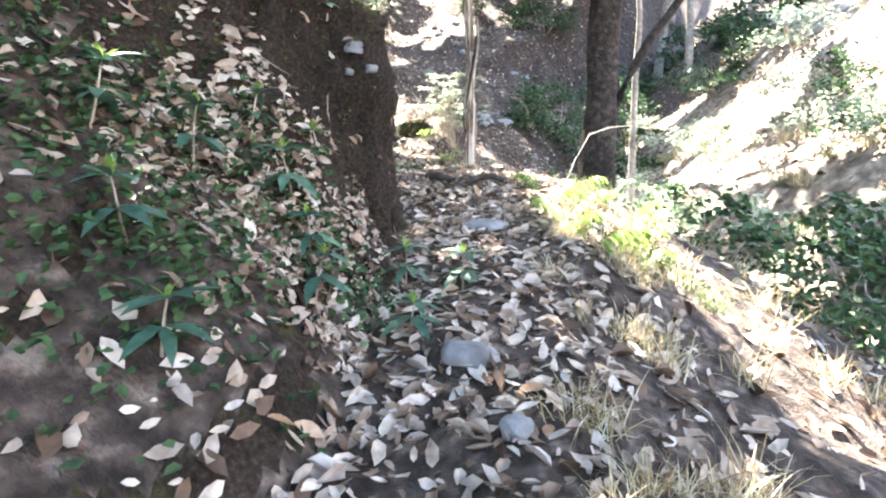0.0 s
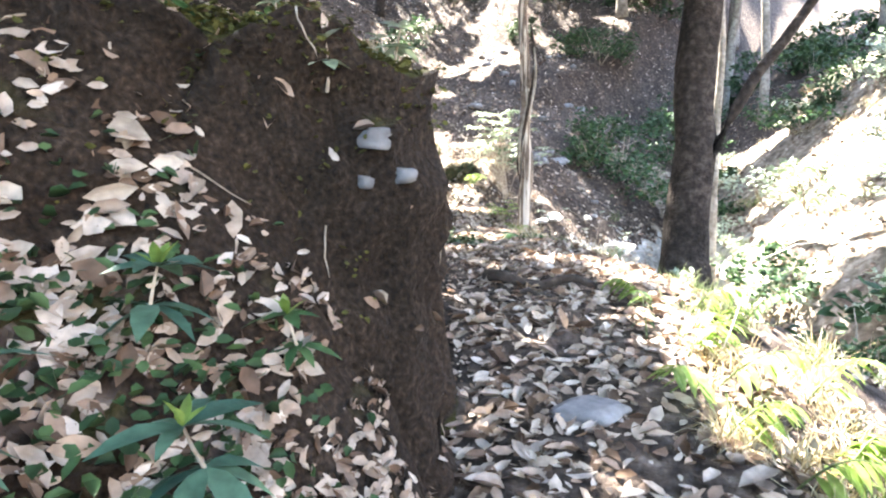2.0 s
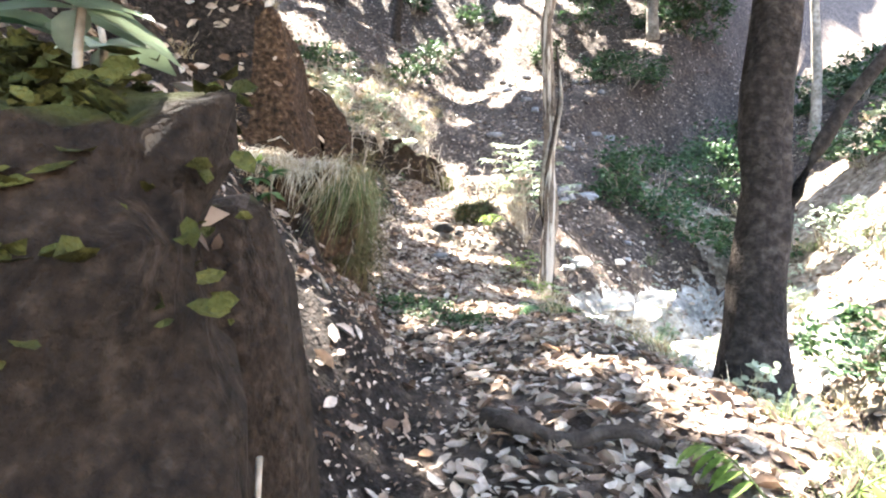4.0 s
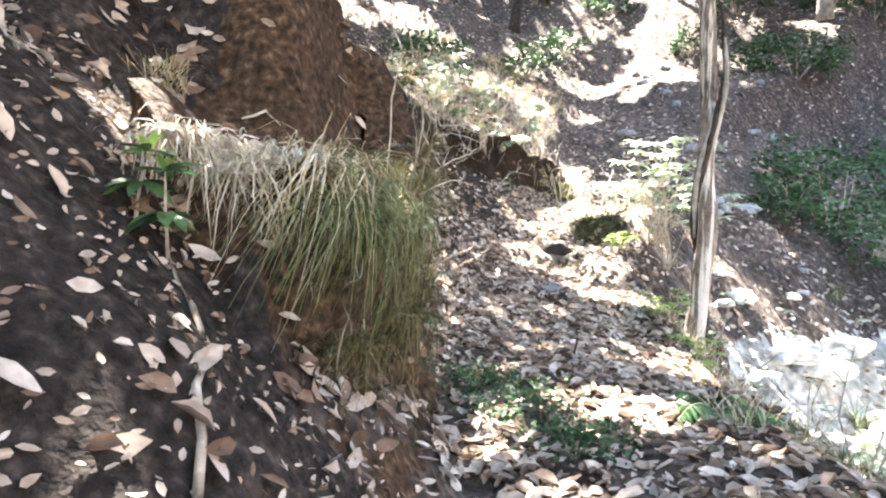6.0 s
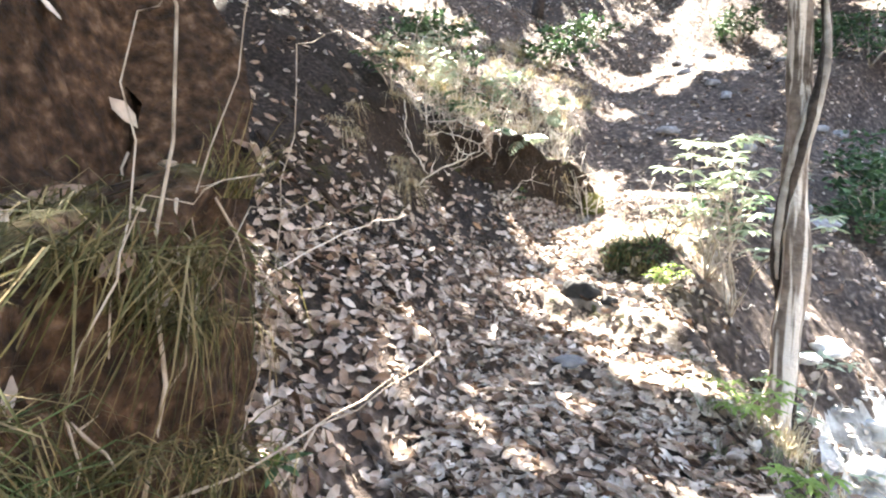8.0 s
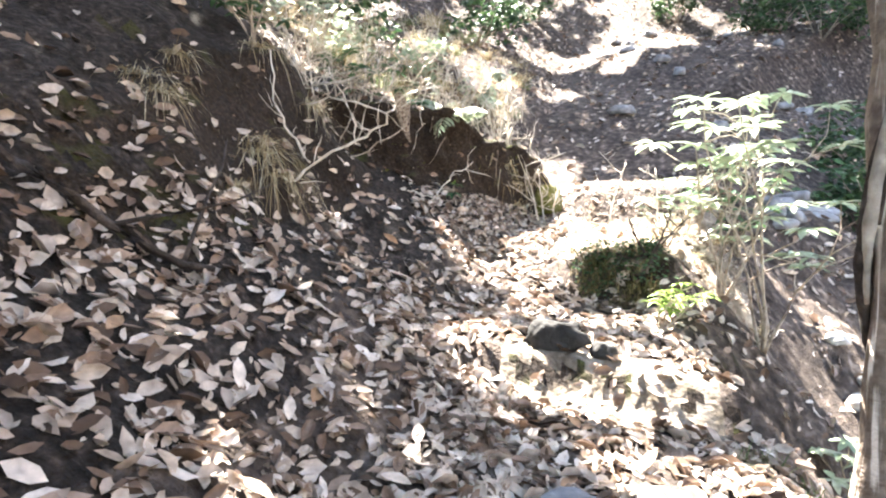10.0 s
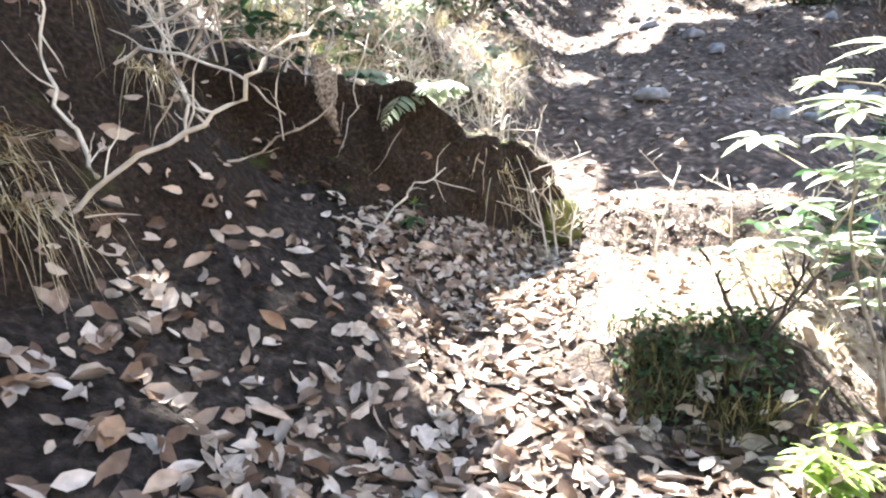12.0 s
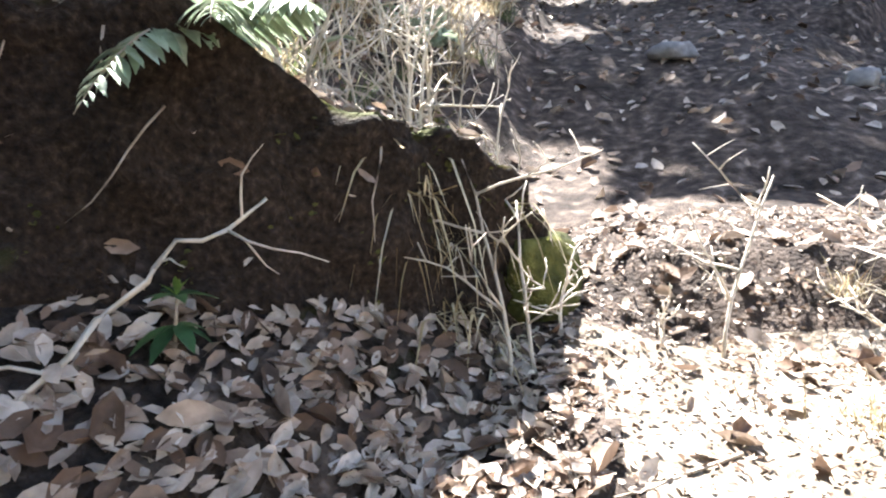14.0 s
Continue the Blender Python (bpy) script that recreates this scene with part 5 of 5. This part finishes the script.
for x, y, r, h in ((4.05, 25.5, 1.2, 1.5), (3.3, 26.0, 0.9, 1.2), (3.4, 19.2, 1.1, 1.5), (4.4, 19.0, 1.2, 1.7), (2.6, 19.0, 0.7, 1.0), (3.1, 20.6, 0.9, 1.0), (5.6, 21.5, 1.3, 1.6), (1.4, 28.5, 0.8, 1.4), (5.4, 17.6, 0.9, 1.1),
                   (2.9, 11.2, 0.5, 0.6), (2.0, 11.5, 0.4, 0.6), (4.6, 12.0, 0.7, 0.8), (3.2, 7.2, 0.8, 1.0), (4.3, 6.0, 1.0, 1.3), (5.3, 8.0, 0.9, 1.1), (6.8, 24.5, 1.4, 1.7), (7.8, 18.0, 1.2, 1.2), (-3.2, 22.5, 0.9, 1.0), (-5.0, 19.5, 0.9, 1.0), (-2.6, 26.5, 0.8, 0.9)):
    bush(x, y, r, h, int(700 * r), M_BUSH, "dense dark green leafy bush on the slope", 0.15)
for k in range(18):
    bush(R.uniform(7, 15), R.uniform(17, 34), R.uniform(0.6, 1.3), R.uniform(0.6, 1.6), 420, M_BUSH, "dense dark green leafy bush on the slope", 0.18)
for k in range(20):
    bush(R.uniform(-8, 10), R.uniform(27, 42), R.uniform(0.7, 1.3), R.uniform(0.8, 1.8), 500, M_BUSH, "dense dark green leafy bush on the slope", 0.2)
for k in range(26):
    bush(R.uniform(4.6, 10.5), R.uniform(8.5, 22), R.uniform(0.35, 0.8), R.uniform(0.3, 0.8), 260, M_BUSH if k % 2 else M_SHRUB, "low leafy bush on the far stream bank", 0.12)
for x, y, r, h in ((-3.3, 18.4, 0.6, 0.8), (-4.0, 16.6, 0.7, 0.9), (-2.3, 19.2, 0.5, 0.7), (2.2, 12.6, 0.4, 0.5), (1.5, 9.3, 0.3, 0.5), (6.0, 14.0, 0.8, 0.8), (6.5, 11.5, 0.9, 0.9), (2.0, 8.4, 0.4, 0.5), (6.2, 16.5, 0.9, 0.8), (7.5, 13.0, 0.9, 0.8), (8.5, 15.5, 1.0, 1.0), (5.2, 10.0, 0.6, 0.7), (7.0, 9.5, 0.9, 0.9), (8.5, 11, 1.0, 1.0), (5.0, 15.8, 0.7, 0.6)):
    bush(x, y, r, h, int(500 * r), M_SHRUB, "sparse bush with pale grey-green leaves", 0.11)


# ---- ground cover ----
def cover(name, n, spots, size, mat, label):
    c = []
    for sx, sy, a in spots:
        q = R.normal(0, a * 0.5, (n, 2))
        c.append(np.stack([sx + q[:, 0], sy + q[:, 1]], -1))
    c = np.concatenate(c)
    z = height(c[:, 0], c[:, 1]) + R.uniform(0.01, 0.1, len(c)) + (0.03 if name == "moss_tuft" else 0.0)
    nrm = R.normal(0, 0.45, (len(c), 3)) + np.array((0, -0.3, 1.0))
    nrm /= np.linalg.norm(nrm, axis=-1, keepdims=True)
    ob = new(name, mesh_of(name, *leaf_batch(R, np.column_stack([c, z]), nrm, size * R.uniform(0.6, 1.3, len(c)), size * 0.6, 0.1, 0), mat))
    return tagged(ob, label, "ground cover", kind="stuff")


cover("ground_ivy", 230, [(-0.95, 2.4, 0.45), (-0.8, 3.1, 0.4), (-1.15, 2.9, 0.3), (-0.5, 2.9, 0.3), (-1.3, 2.2, 0.5), (-1.5, 2.6, 0.4), (-1.1, 1.7, 0.4), (-0.85, 2.0, 0.35), (-1.5, 2.0, 0.5)], 0.045, M_BUSH, "low grey-green creeping plants among dry leaves")
cover("clover", 320, [(-0.75, 8.9, 0.3), (-1.05, 9.2, 0.25), (-0.4, 8.5, 0.25), (-0.55, 14.75, 0.2), (-0.85, 14.72, 0.18)], 0.035, M_BUSH, "low dark green clover on the trail")
cover("moss_tuft", 500, [(-0.52, 4.05, 0.12), (-0.75, 3.9, 0.16), (-1.05, 3.72, 0.2), (-1.45, 3.5, 0.25), (-0.62, 4.15, 0.15)], 0.03, M_MOSS, "soft olive moss on top of the cut bank")

R = np.random.default_rng(21)
pieces = []
for k in range(900):
    x, y = R.uniform(0.9, 4.2), R.uniform(12.3, 18.5)
    z = gz(x, y)
    if z > 0.8:
        continue
    a = R.uniform(0.02, 0.07)
    v, f = tube([(x, y, z - a * 0.4), (x + 0.2 * a, y, z), (x, y + 0.2 * a, z + a * 0.5)], [a * 0.8, a, a * 0.45], 6, 0.2, R)
    pieces.append((v, f))
tagged(new("gravel", mesh_of("gravel", *joined(pieces), M_PALE, False)), "loose pale gravel in the stream bed", "gravel", kind="stuff")

pieces = []
rim = [v.co.copy() for v in cut_bank.data.vertices if v.index % 34 >= 21 and v.co.y < 4.3]
pick = R.integers(0, len(rim), 1500)
c = np.array([rim[k] for k in pick]) + R.normal(0, 0.012, (1500, 3))
nrm = R.normal(0, 0.5, (1500, 3)) + np.array((0.1, -0.3, 1.0))
nrm /= np.linalg.norm(nrm, axis=-1, keepdims=True)
L = R.uniform(0.015, 0.045, 1500)
tagged(new("moss", mesh_of("moss", *leaf_batch(R, c, nrm, L, L * 0.5, 0.2, 0.004), M_MOSS)), "olive moss cushions along the rim of the cut bank", "moss", kind="stuff")
for bank, low, high, n in (("earth_bank.002", 2.7, 3.3, 60), ("earth_bank", 1.4, 2.2, 40)):
    face_points = [v.co.copy() for v in bpy.data.objects[bank].data.vertices if low < v.co.z < high]
    spots = np.array([face_points[int(k)] for k in R.integers(0, len(face_points), n)])
    cling = spots[R.integers(0, n, n * 7)] + R.normal(0, 0.03, (n * 7, 3))
    nrm = R.normal(0, 0.5, (n * 7, 3)) + np.array((0.3, -0.6, 0.6))
    nrm /= np.linalg.norm(nrm, axis=-1, keepdims=True)
    L = R.uniform(0.01, 0.03, n * 7)
    tagged(new("moss", mesh_of("moss", *leaf_batch(R, cling, nrm, L, L * 0.6, 0.2, 0.004), M_MOSS)), "small cushions of moss clinging to the earth face", "moss", kind="stuff")
front = [p for p in rim if -1.5 < p.x < -0.5]
for k in range(13):
    p = front[int(R.integers(0, len(front)))]
    seedling(p.x, p.y, 0.14, LEAF_GREEN if k % 2 else LEAF_PALE, "small green plant growing on the rim of the bank", False, 6, 0.8 if k % 2 else 1.3, z=p.z)
